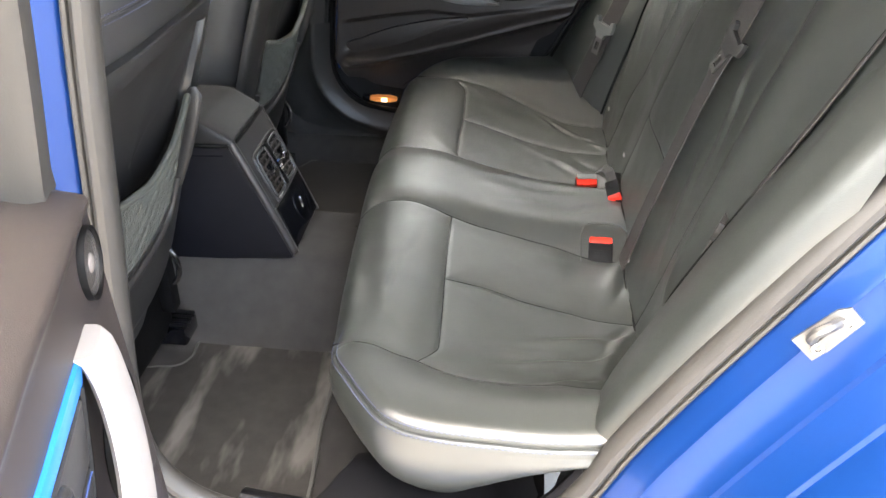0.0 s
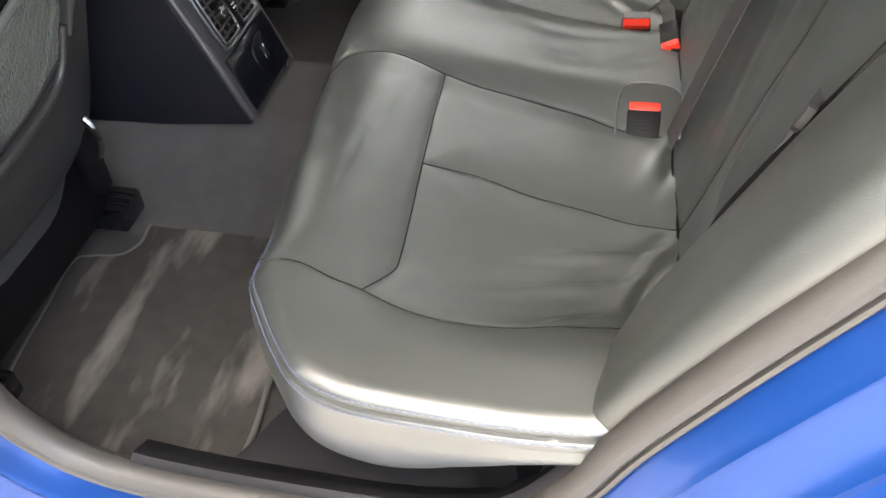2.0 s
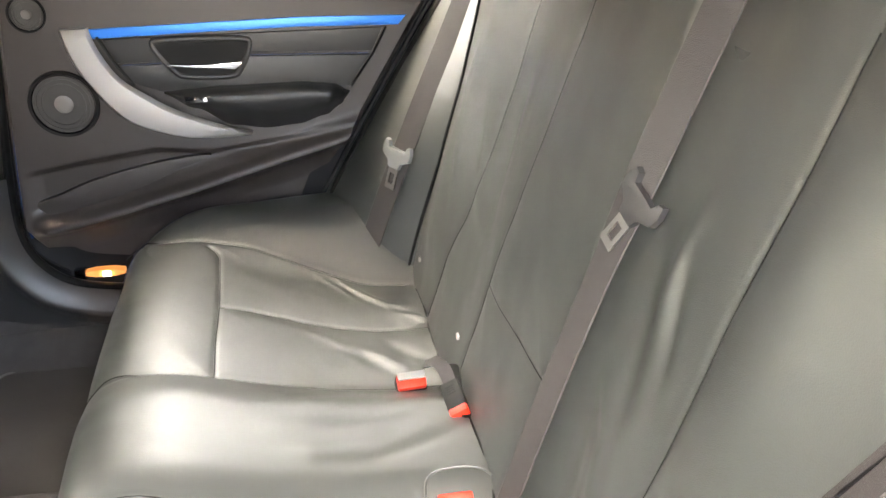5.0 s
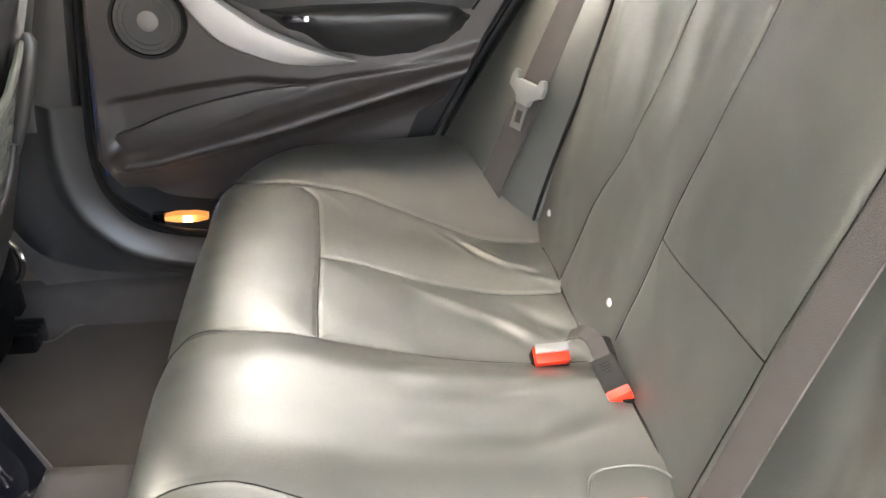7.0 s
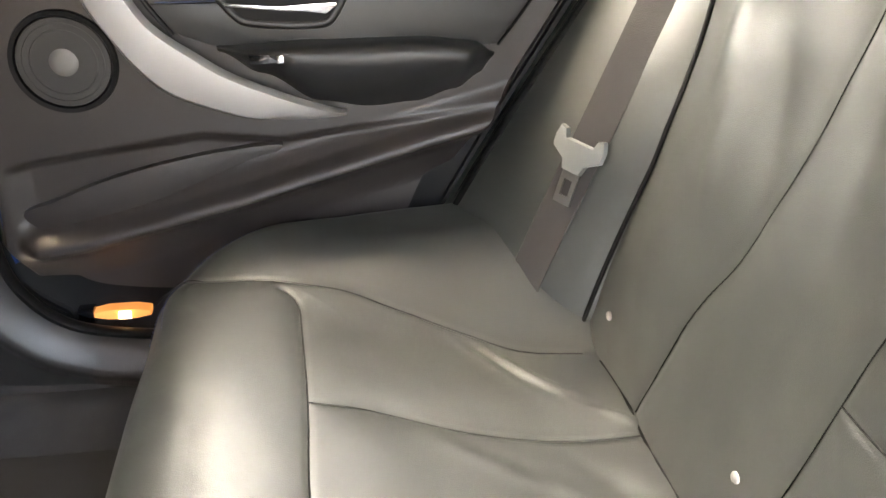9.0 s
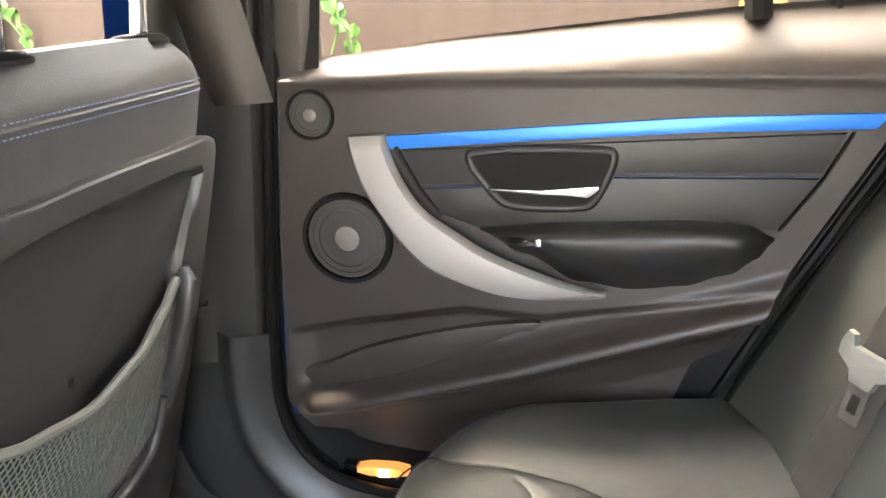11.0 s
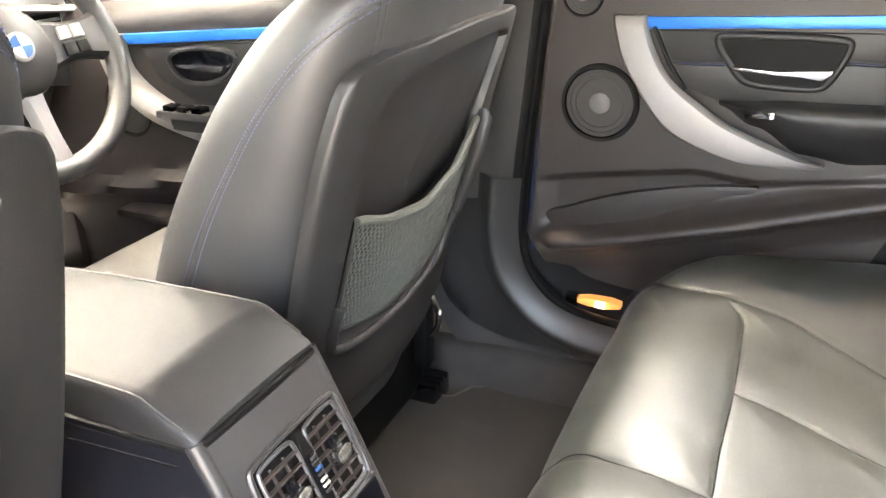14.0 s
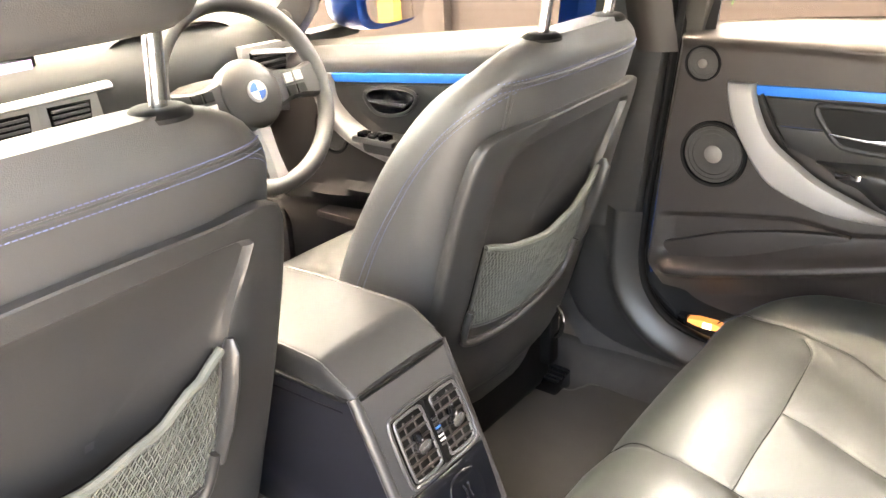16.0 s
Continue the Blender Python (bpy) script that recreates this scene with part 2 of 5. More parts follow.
CUSHION_SEAMS = [
    # nearer the open door
    [(-0.044, -0.117), (-0.042, -0.214), (-0.038, -0.309), (-0.033, -0.404), (-0.030, -0.471), (-0.032, -0.500), (-0.054, -0.542)],
    [(-0.225, -0.122), (-0.197, -0.117), (-0.173, -0.107), (-0.119, -0.104), (-0.044, -0.117), (0.061, -0.119), (0.150, -0.124), (0.204, -0.134), (0.26, -0.140)],
    [(-0.038, -0.309), (0.025, -0.301), (0.090, -0.308), (0.169, -0.313), (0.231, -0.322), (0.297, -0.322)],
    [(-0.185, -0.512), (-0.158, -0.517), (-0.124, -0.522), (-0.085, -0.536), (-0.054, -0.542), (-0.004, -0.560), (0.049, -0.565), (0.106, -0.556), (0.161, -0.532), (0.216, -0.500), (0.28, -0.48)],
    # behind the driver
    [(-0.056, 0.138), (-0.059, 0.227), (-0.059, 0.335), (-0.064, 0.457), (-0.068, 0.507), (-0.085, 0.528)],
    [(-0.228, 0.122), (-0.206, 0.144), (-0.180, 0.146), (-0.132, 0.137), (-0.056, 0.138), (0.010, 0.142), (0.076, 0.147), (0.134, 0.152), (0.199, 0.155), (0.27, 0.156)],
    [(-0.059, 0.335), (0.001, 0.339), (0.065, 0.327), (0.130, 0.320), (0.225, 0.318), (0.30, 0.322)],
    [(-0.228, 0.535), (-0.217, 0.547), (-0.192, 0.558), (-0.148, 0.545), (-0.074, 0.543), (-0.015, 0.540), (0.044, 0.521), (0.118, 0.498), (0.185, 0.478), (0.261, 0.471)],
]


CUSHION_SEAMS = [[(p.x, p.y) for p in curve_points([(a, b, 0) for a, b in line], 4)] for line in CUSHION_SEAMS]


def line_distance(px, py, lines):
    """Distance of points (arrays) to the nearest of some polylines."""
    best = np.full(px.shape, 9.0)
    for line in lines:
        for (ax, ay), (bx, by) in zip(line, line[1:]):
            dx, dy = bx - ax, by - ay
            t = np.clip(((px - ax) * dx + (py - ay) * dy) / (dx * dx + dy * dy), 0, 1)
            best = np.minimum(best, np.hypot(px - ax - t * dx, py - ay - t * dy))
    return best


def step(v, a, b):
    t = np.clip((v - a) / (b - a), 0, 1)
    return t * t * (3 - 2 * t)


def folds(u0, v0, table):
    out = np.zeros(u0.shape)
    for cu, cv, turn, r1, r2, h in table:
        u, v = (u0 - cu) * math.cos(turn) + (v0 - cv) * math.sin(turn), -(u0 - cu) * math.sin(turn) + (v0 - cv) * math.cos(turn)
        out += h * np.exp(-((u / r1) ** 2) - (v / r2) ** 2)
    return out


def rough(x, y, scale, seed):
    flat = [noise.noise((a * scale, b * scale, seed)) for a, b in zip(x.ravel(), y.ravel())]
    return np.array(flat).reshape(x.shape)


CENTRE_RISE = [(-0.26, 0.440), (-0.22, 0.458), (-0.19, 0.472), (-0.15, 0.481), (-0.10, 0.480), (-0.05, 0.469), (0.0, 0.455), (0.1, 0.437), (0.2, 0.427), (0.3, 0.420), (0.4, 0.415)]
SEAT_RISE = [(-0.26, 0.432), (-0.22, 0.450), (-0.19, 0.462), (-0.15, 0.472), (-0.10, 0.467), (-0.05, 0.452), (0.0, 0.435), (0.1, 0.408), (0.2, 0.391), (0.3, 0.390), (0.4, 0.390)]
OUTER_RISE = [(-0.26, 0.435), (-0.22, 0.452), (-0.19, 0.466), (-0.15, 0.480), (-0.10, 0.483), (-0.05, 0.479), (0.0, 0.477), (0.1, 0.478), (0.2, 0.486), (0.3, 0.492), (0.4, 0.500)]


def soft_profile(x, table):
    tx = np.linspace(-0.26, 0.40, 133)
    tz = np.interp(tx, *zip(*table))
    return np.interp(x, tx, np.convolve(np.pad(tz, 6, mode="edge"), np.ones(13) / 13, mode="valid"))


def cushion_height(x, y):
    a = np.abs(y)
    z = soft_profile(x, SEAT_RISE)
    z = z + (soft_profile(x, CENTRE_RISE) - z) * (1 - step(a, 0.060, 0.155))
    z = z + (soft_profile(x, OUTER_RISE) - z) * step(a, 0.46, 0.64)
    d = line_distance(x, y, CUSHION_SEAMS)
    z = z + 0.0060 * (1 - np.exp(-d / 0.040)) - 0.003 - 0.0012 * np.exp(-((d / 0.0040) ** 2))
    z = z + folds(x, y, FOLDS)
    return z + 0.0022 * rough(x, y, 9, 0.3) + 0.0008 * rough(x, y, 26, 2.3)


FOLDS = [
    # pulled leather by the open door
    (0.17, -0.40, 0.30, 0.075, 0.011, 0.0081), (0.20, -0.425, 0.45, 0.065, 0.010, -0.0095), (0.15, -0.455, 0.45, 0.070, 0.011, 0.0095), (0.19, -0.478, 0.65, 0.055, 0.010, -0.0108), (0.17, -0.505, 0.85, 0.045, 0.011, 0.0095), (0.245, -0.40, 1.1, 0.050, 0.011, 0.0108),
    (0.235, -0.445, 1.2, 0.050, 0.010, -0.0108), (0.10, -0.43, 0.35, 0.050, 0.014, -0.0041), (0.25, -0.36, 0.9, 0.035, 0.010, -0.0068),
    (0.26, -0.17, 1.25, 0.050, 0.010, 0.005), (0.275, -0.20, 1.25, 0.050, 0.009, -0.005),
    # pleats behind the driver
    (0.185, 0.430, -0.85, 0.050, 0.008, 0.0048), (0.205, 0.413, -0.82, 0.055, 0.008, -0.0048), (0.160, 0.438, -0.85, 0.045, 0.008, -0.0041), (0.225, 0.392, -0.78, 0.050, 0.008, 0.0048), (0.245, 0.370, -0.72, 0.040, 0.008, -0.0041), (0.14, 0.452, -0.8, 0.04, 0.009, 0.0027), (0.262, 0.352, -0.7, 0.030, 0.008, 0.0041),
    (0.165, 0.235, -0.70, 0.050, 0.016, -0.0054), (0.20, 0.215, -0.75, 0.050, 0.013, 0.0048), (0.13, 0.262, -0.55, 0.055, 0.013, 0.0041), (0.235, 0.235, -0.9, 0.045, 0.013, -0.0041), (0.255, 0.20, -1.0, 0.04, 0.012, 0.0041),
    # brow of the front edge and the middle place
    (-0.12, -0.335, 1.5, 0.050, 0.006, -0.002), (-0.13, -0.36, 1.5, 0.045, 0.006, 0.002), (-0.10, -0.25, 1.4, 0.05, 0.007, -0.0015), (0.10, -0.03, 0.1, 0.060, 0.014, 0.003), (0.14, 0.045, 0.1, 0.060, 0.012, -0.003), (0.04, 0.09, 0.3, 0.05, 0.014, -0.002), (0.20, -0.02, 0.4, 0.05, 0.012, -0.003), (0.03, 0.02, 0.0, 0.04, 0.02, 0.002),
]


def cushion_outline():
    half = [(0.36, 0.690), (0.20, 0.700), (0.08, 0.700), (-0.03, 0.694), (-0.09, 0.678), (-0.135, 0.640), (-0.172, 0.592), (-0.200, 0.540), (-0.214, 0.44), (-0.222, 0.28), (-0.226, 0.12)]
    # the front edge runs a little aslant
    skew = lambda x, y: x - 0.040 * y * smooth(-x, 0.02, 0.20)
    pts = [(skew(x, -y), -y) for x, y in half] + [(skew(x, y), y + 0.025 * smooth(x, -0.10, 0.1)) for x, y in half[::-1]]
    fine = curve_points([(x, y, 0) for x, y in pts], 60)
    out, need = [fine[0]], 0.0
    for a, b in zip(fine, fine[1:]):
        need += (b - a).length
        if need >= 0.0026:
            out.append(b)
            need = 0.0
    return out


def make_cushion(parent):
    rim = cushion_outline()
    n, m = 220, len(rim)
    stitch, lines, starts, ends = [], [], [], []
    for i, p in enumerate(rim):
        a, b = rim[max(i - 1, 0)], rim[min(i + 1, m - 1)]
        d = (b - a).normalized()
        inward = Vector((d.y, -d.x, 0))
        if inward.dot(Vector((0.2, 0, 0)) - p) < 0:
            inward = -inward
        end = smooth(abs(p.y), 0.44, 0.56)
        roll = 0.075 * (1 - end) + 0.026 * end
        q = p + inward * roll
        lines.append((p, inward, end, roll, q))
        starts.append((0.36, max(-0.64, min(0.66, p.y * (1 - 0.12 * smooth(abs(p.y), 0.4, 0.70))))))
        ends.append((q.x, q.y))
    t = np.linspace(0, 1, n + 1)[None, :, None]
    flat = np.array(starts)[:, None, :] * (1 - t) + np.array(ends)[:, None, :] * t
    high = cushion_height(flat[..., 0], flat[..., 1])
    cols = []
    for i, (p, inward, end, roll, q) in enumerate(lines):
        col = list(zip(flat[i, :, 0], flat[i, :, 1], high[i]))
        low = 0.19 * (1 - end) + (0.285 + 0.135 * smooth(p.x, -0.02, 0.20)) * end
        z0 = float(high[i, -1])
        drop = roll * (0.85 * (1 - end) + 1.05 * end)
        steps = 14
        for k in range(1, steps + 1):
            w = k / steps * math.pi / 2
            c = q - inward * roll * math.sin(w)
            groove = 0.0035 * end * math.exp(-(((k - 9) / 0.9) ** 2))
            c = c + inward * groove
            z = z0 - drop * (1 - math.cos(w))
            col.append((c.x, c.y, z - groove))
            if k == 7:
                upper = Vector((c.x, c.y, z)) - inward * 0.0008 + Vector((0, 0, 0.0008))
            if k == 11:
                stitch.append((end, upper, Vector((c.x, c.y, z)) - inward * 0.001))
        ze = z0 - drop
        for k in range(1, 11):
            t = k / 10
            back = (0.055 + 0.02 * end) * t * t - 0.010 * math.sin(math.pi * min(1, t * 1.3))
            c = p + inward * back
            col.append((c.x, c.y, ze + (low - ze) * t))
        cols.append(col)
    part("seat_cover", grid(cols), LEATHER, parent)
    # twin rows of stitches along the outer ends
    for sign in (-1, 1):
        run = [st for st, p in zip(stitch, rim) if st[0] > 0.2 and p.y * sign > 0]
        for which in (1, 2):
            line = [r[which] for r in run]
            bm, acc, i = bmesh.new(), 0.0, 0
            for a, b in zip(line, line[1:]):
                acc += (b - a).length
                if acc > 0.0050:
                    acc = 0.0
                    d = (b - a).normalized() * 0.0017
                    tube([a - d, a + d], 0.00055, 4, bm=bm)
            part("seam_stitching", bm, THREAD, parent, "pale blue-grey twin stitching", kind="stuff")


bench = thing("rear_bench_seat", "black leather rear bench seat with stitched panels and worn folds", "car seat")
make_cushion(bench)


# ---- rear bench: backrest ----
def back_x(z):
    return 0.285 + 0.27 * (z - 0.40) - 0.010 * math.sin(math.pi * (z - 0.36) / 0.66)


BACK_SEAMS = [
    [(0.138, 0.36), (0.134, 0.43), (0.124, 0.57), (0.116, 0.67), (0.105, 0.80), (0.106, 1.03)], [(-0.112, 0.36), (-0.118, 0.58), (-0.134, 0.80), (-0.128, 1.03)], [(0.124, 0.572), (-0.118, 0.580)],
    [(0.356, 0.36), (0.350, 0.42), (0.327, 0.53), (0.300, 0.60), (0.282, 0.70), (0.283, 0.83), (0.300, 1.03)], [(-0.320, 0.36), (-0.333, 0.45), (-0.352, 0.56), (-0.365, 0.68), (-0.366, 1.03)],
]


def back_surface(y, z):
    y, z = np.asarray(y, float), np.asarray(z, float)
    x = 0.285 + 0.27 * (z - 0.40) - 0.010 * np.sin(np.pi * (z - 0.36) / 0.66)
    d = line_distance(y, z, BACK_SEAMS)
    x = x - 0.0055 * (1 - np.exp(-d / 0.040)) + 0.0014 * np.exp(-((d / 0.0045) ** 2))
    x = x + 0.012 * np.exp(-(((np.abs(y) - 0.215) / 0.07) ** 2)) * step(z, 0.4, 0.5) - 0.012 * np.exp(-(((np.abs(y) - 0.42) / 0.06) ** 2)) * step(z, 0.42, 0.55)
    x = x - folds(y, z, BACK_FOLDS)
    return x - 0.003 * rough(y, z, 8, 4.1) - 0.0009 * rough(y, z, 24, 7.7)


BACK_FOLDS = [
    (0.40, 0.80, 0.3, 0.050, 0.030, -0.003), (0.44, 0.77, 1.2, 0.05, 0.016, 0.004), (0.33, 0.71, 1.2, 0.07, 0.020, -0.006), (0.23, 0.73, 1.3, 0.08, 0.022, -0.006), (0.26, 0.63, 0.6, 0.04, 0.02, 0.004), (0.38, 0.66, 1.3, 0.06, 0.014, 0.004), (0.20, 0.80, 1.4, 0.06, 0.018, 0.004),
    (-0.26, 0.70, 1.3, 0.08, 0.022, -0.005), (-0.29, 0.58, 1.2, 0.07, 0.016, 0.004), (-0.24, 0.55, 1.4, 0.07, 0.018, -0.004), (-0.42, 0.56, 1.3, 0.05, 0.012, 0.006), (-0.40, 0.60, 1.3, 0.05, 0.010, -0.006), (-0.27, 0.80, 1.5, 0.05, 0.014, 0.005), (-0.30, 0.76, 1.2, 0.05, 0.012, -0.005), (-0.25, 0.64, 0.5, 0.03, 0.012, 0.003),
]
BOLSTER = [(0.478, -0.006), (0.486, 0.012), (0.500, 0.036), (0.52, 0.060), (0.545, 0.082), (0.58, 0.106), (0.63, 0.133), (0.68, 0.152), (0.715, 0.160), (0.745, 0.156), (0.768, 0.105), (0.785, 0.0)]
GAP_SHIFT = {1: [(0.30, 0.028), (0.50, 0.024), (0.66, 0.004), (0.73, 0.006), (0.84, 0.050), (0.92, 0.078), (1.05, 0.10)], -1: [(0.30, -0.040), (0.43, -0.034), (0.56, -0.010), (0.64, 0.0), (0.72, 0.016), (0.82, 0.055), (1.05, 0.11)]}


def gap_shift(z, s, box=np.ones(25) / 25):
    """The gap's sideways wander, smoothed along its height."""
    if s not in GAP_LINES:
        tz = np.linspace(0.20, 1.15, 191)
        v = np.interp(tz, *zip(*GAP_SHIFT[s]))
        for _ in range(2):
            v = np.convolve(np.pad(v, 12, mode="edge"), box, mode="valid")
        GAP_LINES[s] = (tz, v)
    return float(np.interp(z, *GAP_LINES[s]))


GAP_LINES = {}
NARROW = {1: 1.0, -1: 0.76}


def bolster_scale(z, s=1):
    return max(0.06, 1 - 2.0 * (max(z, 0.46) - 0.481)) * (1.0 if s > 0 else 0.74)


def bolster_y(u, z, s):
    """Across the car, for a place u across the bolster's own section."""
    return s * (0.478 + (u - 0.478) * NARROW[s] + gap_shift(z, s) * (1 - smooth(u, 0.49, 0.70)))


def bolster_x(y, z):
    s = 1 if y > 0 else -1
    low, high = 0.47, 0.79
    for _ in range(24):
        u = (low + high) / 2
        low, high = (u, high) if abs(bolster_y(u, z, s)) < abs(y) else (low, u)
    return back_x(z) - ramp(u, BOLSTER) * bolster_scale(z, s)


backrest = bench
yy, zz = np.meshgrid(np.linspace(-0.60, 0.60, 350), np.linspace(0.335, 1.035, 220))
xx = back_surface(yy, zz)
rows = [list(zip(xx[i], yy[i], zz[i])) for i in range(220)]
rows.append([(x + 0.05, y, z + 0.02) for x, y, z in rows[-1]])
rows.append([(x + 0.10, y, z - 0.02) for x, y, z in rows[-1]])
part("back_cover", grid(rows), LEATHER, backrest)
for s in (-1, 1):
    rows = []
    for i in range(90):
        z = 0.30 + 0.72 * i / 89
        rows.append([(back_x(z) - p.y * bolster_scale(z, s) + 0.002 * noise.noise((p.x * 10, z * 10, s)), bolster_y(p.x, z, s), z) for p in curve_points([(a, b, 0) for a, b in BOLSTER], 5)])
    rows.append([(x + 0.05, y, z + 0.01) for x, y, z in rows[-1]])
    part("side_bolster", grid(rows), LEATHER, backrest)
    # black tube paints the shade in the bolster gap, thicker on the near side
    run = [0.37 + 0.62 * i / 60 for i in range(61)]
    width = [0.0030 + (0.010 * math.exp(-(((z - 0.53) / 0.11) ** 2)) if s < 0 else 0.0) for z in run]
    part("gap_shade", tube([(min(float(back_surface(bolster_y(0.485, z, s), z)), back_x(z) - 0.010 * bolster_scale(z, s)) - 0.0015, bolster_y(0.485, z, s), z) for z in run], width, 8), DARK, backrest, "black tube standing in for the shade in the bolster gap")
for y, z in ((0.181, 0.456), (0.465, 0.442), (-0.168, 0.415)):
    part("anchor_stud", lathe([(0.0055, 0), (0.0055, 0.002), (0.004, 0.0035), (0.001, 0.004)], Matrix.Translation((float(back_surface(y, z)) - 0.001, y, z)) @ pose(0, 0, 0, 0, -90, 0), 14), STUD, backrest, "small white plastic stud")


# sewn seams: a dark thread line sunk between the panels
for line in CUSHION_SEAMS:
    q = np.array(line)
    brow = -0.151 - 0.040 * q[:, 1]
    over = np.clip((brow - q[:, 0]) / 0.075, 0, 0.98)
    high = cushion_height(np.maximum(q[:, 0], brow), q[:, 1]) - 0.064 * (1 - np.sqrt(1 - over ** 2))
    part("panel_seam", tube([(x, y, z - 0.0001) for (x, y), z in zip(line, high)], 0.0011, 6), DARK, bench, "dark sewn seam")
for line in BACK_SEAMS:
    run = [p for p in curve_points([(a, b, 0) for a, b in line], 12) if p.y < 1.02]
    deep = back_surface([p.x for p in run], [p.y for p in run])
    part("panel_seam", tube([(float(x) - 0.0001, p.x, p.y) for x, p in zip(deep, run)], 0.0010, 6), DARK, bench, "dark sewn seam")


# black tube painting the shade where cushion meets backrest
gap = []
for i in range(93):
    y, z = -0.46 + 0.01 * i, 0.39
    for _ in range(5):
        x = float(back_surface(y, z))
        z = float(cushion_height(np.array([x - 0.004]), np.array([y]))[0])
    gap.append((x - 0.001, y, z - 0.0012))
gap = [tuple(sum(gap[min(max(i + k, 0), len(gap) - 1)][c] for k in range(-3, 4)) / 7 for c in range(3)) for i in range(len(gap))]
part("seat_gap_shade", tube(gap, 0.0021, 6), DARK, bench, "black line painting the shade between cushion and backrest")


# ---- seat belts ----
def strap(name, parent, points, out, width=0.047, thick=0.0014, mat=WEB, label=""):
    """A flat webbing strip along points; out(i) is the direction it faces."""
    pts = [Vector(p) for p in points]
    rows = []
    for i, p in enumerate(pts):
        d = (pts[min(i + 1, len(pts) - 1)] - pts[max(i - 1, 0)]).normalized()
        o = Vector(out(i)).normalized()
        a = d.cross(o).normalized()
        rows.append([p + a * width / 2 * u + o * thick * v for u, v in ((-1, 0), (-0.96, 1), (0, 1.25), (0.96, 1), (1, 0), (0.96, -0.6), (-0.96, -0.6))])
    return part(name, grid(rows, closed_v=True, caps=True), mat, parent, label)


def belt_tongue(parent, m, body_mat):
    """Latch plate on a belt: a slotted T-shaped body of grey plastic over a steel blade with a hole."""
    put = lambda a, b, c: m @ Vector((a, b, c))
    body = [(-0.034, 0.030), (-0.030, 0.042), (-0.022, 0.040), (-0.018, 0.030), (0.018, 0.030), (0.022, 0.040), (0.030, 0.042), (0.034, 0.030), (0.033, 0.016), (0.016, 0.006), (0.012, -0.006), (-0.012, -0.006), (-0.016, 0.006), (-0.033, 0.016)]
    part("latch_body", prism(body, 0.0, 0.009, put, 0.003), body_mat, parent, "grey moulded latch body")
    bm = prism([(-0.0115, -0.006), (0.0115, -0.006), (0.0115, -0.016), (-0.0115, -0.016)], 0.002, 0.005, put)
    for a in ((-0.0115, -0.016, -0.0055, -0.036), (0.0055, -0.016, 0.0115, -0.036), (-0.0115, -0.036, 0.0115, -0.046)):
        prism([(a[0], a[1]), (a[2], a[1]), (a[2], a[3]), (a[0], a[3])], 0.002, 0.005, put, bm=bm)
    part("latch_blade", bm, ZINC, parent, "bright steel blade with a slot")


ZINC_PLASTIC = material("grey_latch_plastic", (0.13, 0.135, 0.13), 0.35, 0.15, grain=(300, 0.05))


def tongue_frame(p, up, o, size):
    o = Vector(o).normalized()
    up = Vector(up).normalized()
    a = up.cross(o).normalized()
    up = o.cross(a)
    return Matrix(((a.x, up.x, o.x, p[0]), (a.y, up.y, o.y, p[1]), (a.z, up.z, o.z, p[2]), (0, 0, 0, 1))) @ Matrix.Scale(size, 4)


def bolster_belt(s, line, tongue_z, facing, up, size, lift, label):
    """A belt lying down the bolster: line gives its middle across the car at each height."""
    b = thing("seat_belt", label, "seat belt", "rear seat belts")
    low, high = line[0][0], line[-1][0]

    def middle(z):
        y = s * ramp(z, line)
        return Vector((bolster_x(y, z) - 0.006, y, z))

    pts = [middle(low + (high - low) * i / 40) for i in range(41)]
    pts = [sum((pts[min(max(i + k, 0), 40)] for k in range(-5, 6)), Vector()) / 11 for i in range(41)]
    strap("webbing", b, pts, facing)
    p = middle(tongue_z) + Vector((-0.004, 0, 0))
    belt_tongue(b, tongue_frame(p + Vector(lift), up, facing(20), size), ZINC_PLASTIC if s > 0 else SHELL)
    return b


bolster_belt(1, [(0.40, 0.562), (0.50, 0.556), (0.60, 0.553), (0.70, 0.556), (0.77, 0.570), (0.87, 0.596), (1.03, 0.640)], 0.592, lambda i: (-1.0, -0.80, 0.25), (0.30, 0.06, 1), 1.0, (0, 0, 0), "dark grey seat belt with steel latch lying over the bolster")
bolster_belt(-1, [(0.46, 0.455), (0.56, 0.468), (0.64, 0.480), (0.68, 0.490), (0.74, 0.510), (0.80, 0.530), (0.89, 0.550), (1.03, 0.585)], 0.662, lambda i: (-1.0, 0.45, 0.35), (0.28, -0.22, 1), 0.85, (-0.002, 0.004, 0.0), "dark grey seat belt with latch tucked in the bolster gap")
mid = thing("seat_belt", "dark grey centre seat belt with steel latch hanging over the backrest", "seat belt", "rear seat belts")
pts = [Vector((back_x(z) - 0.014, -0.166 - 0.045 * (z - 0.50), z)) for z in [0.40 + 0.63 * i / 24 for i in range(25)]]
strap("webbing", mid, pts, lambda i: (-1, -0.12 - 0.35 * smooth(i, 13, 18), 0.27), 0.040)
belt_tongue(mid, tongue_frame((0.374, -0.190, 0.812), (0.2, -0.40, 0.9), (-1, -0.30, 0.3), 0.88), SHELL)


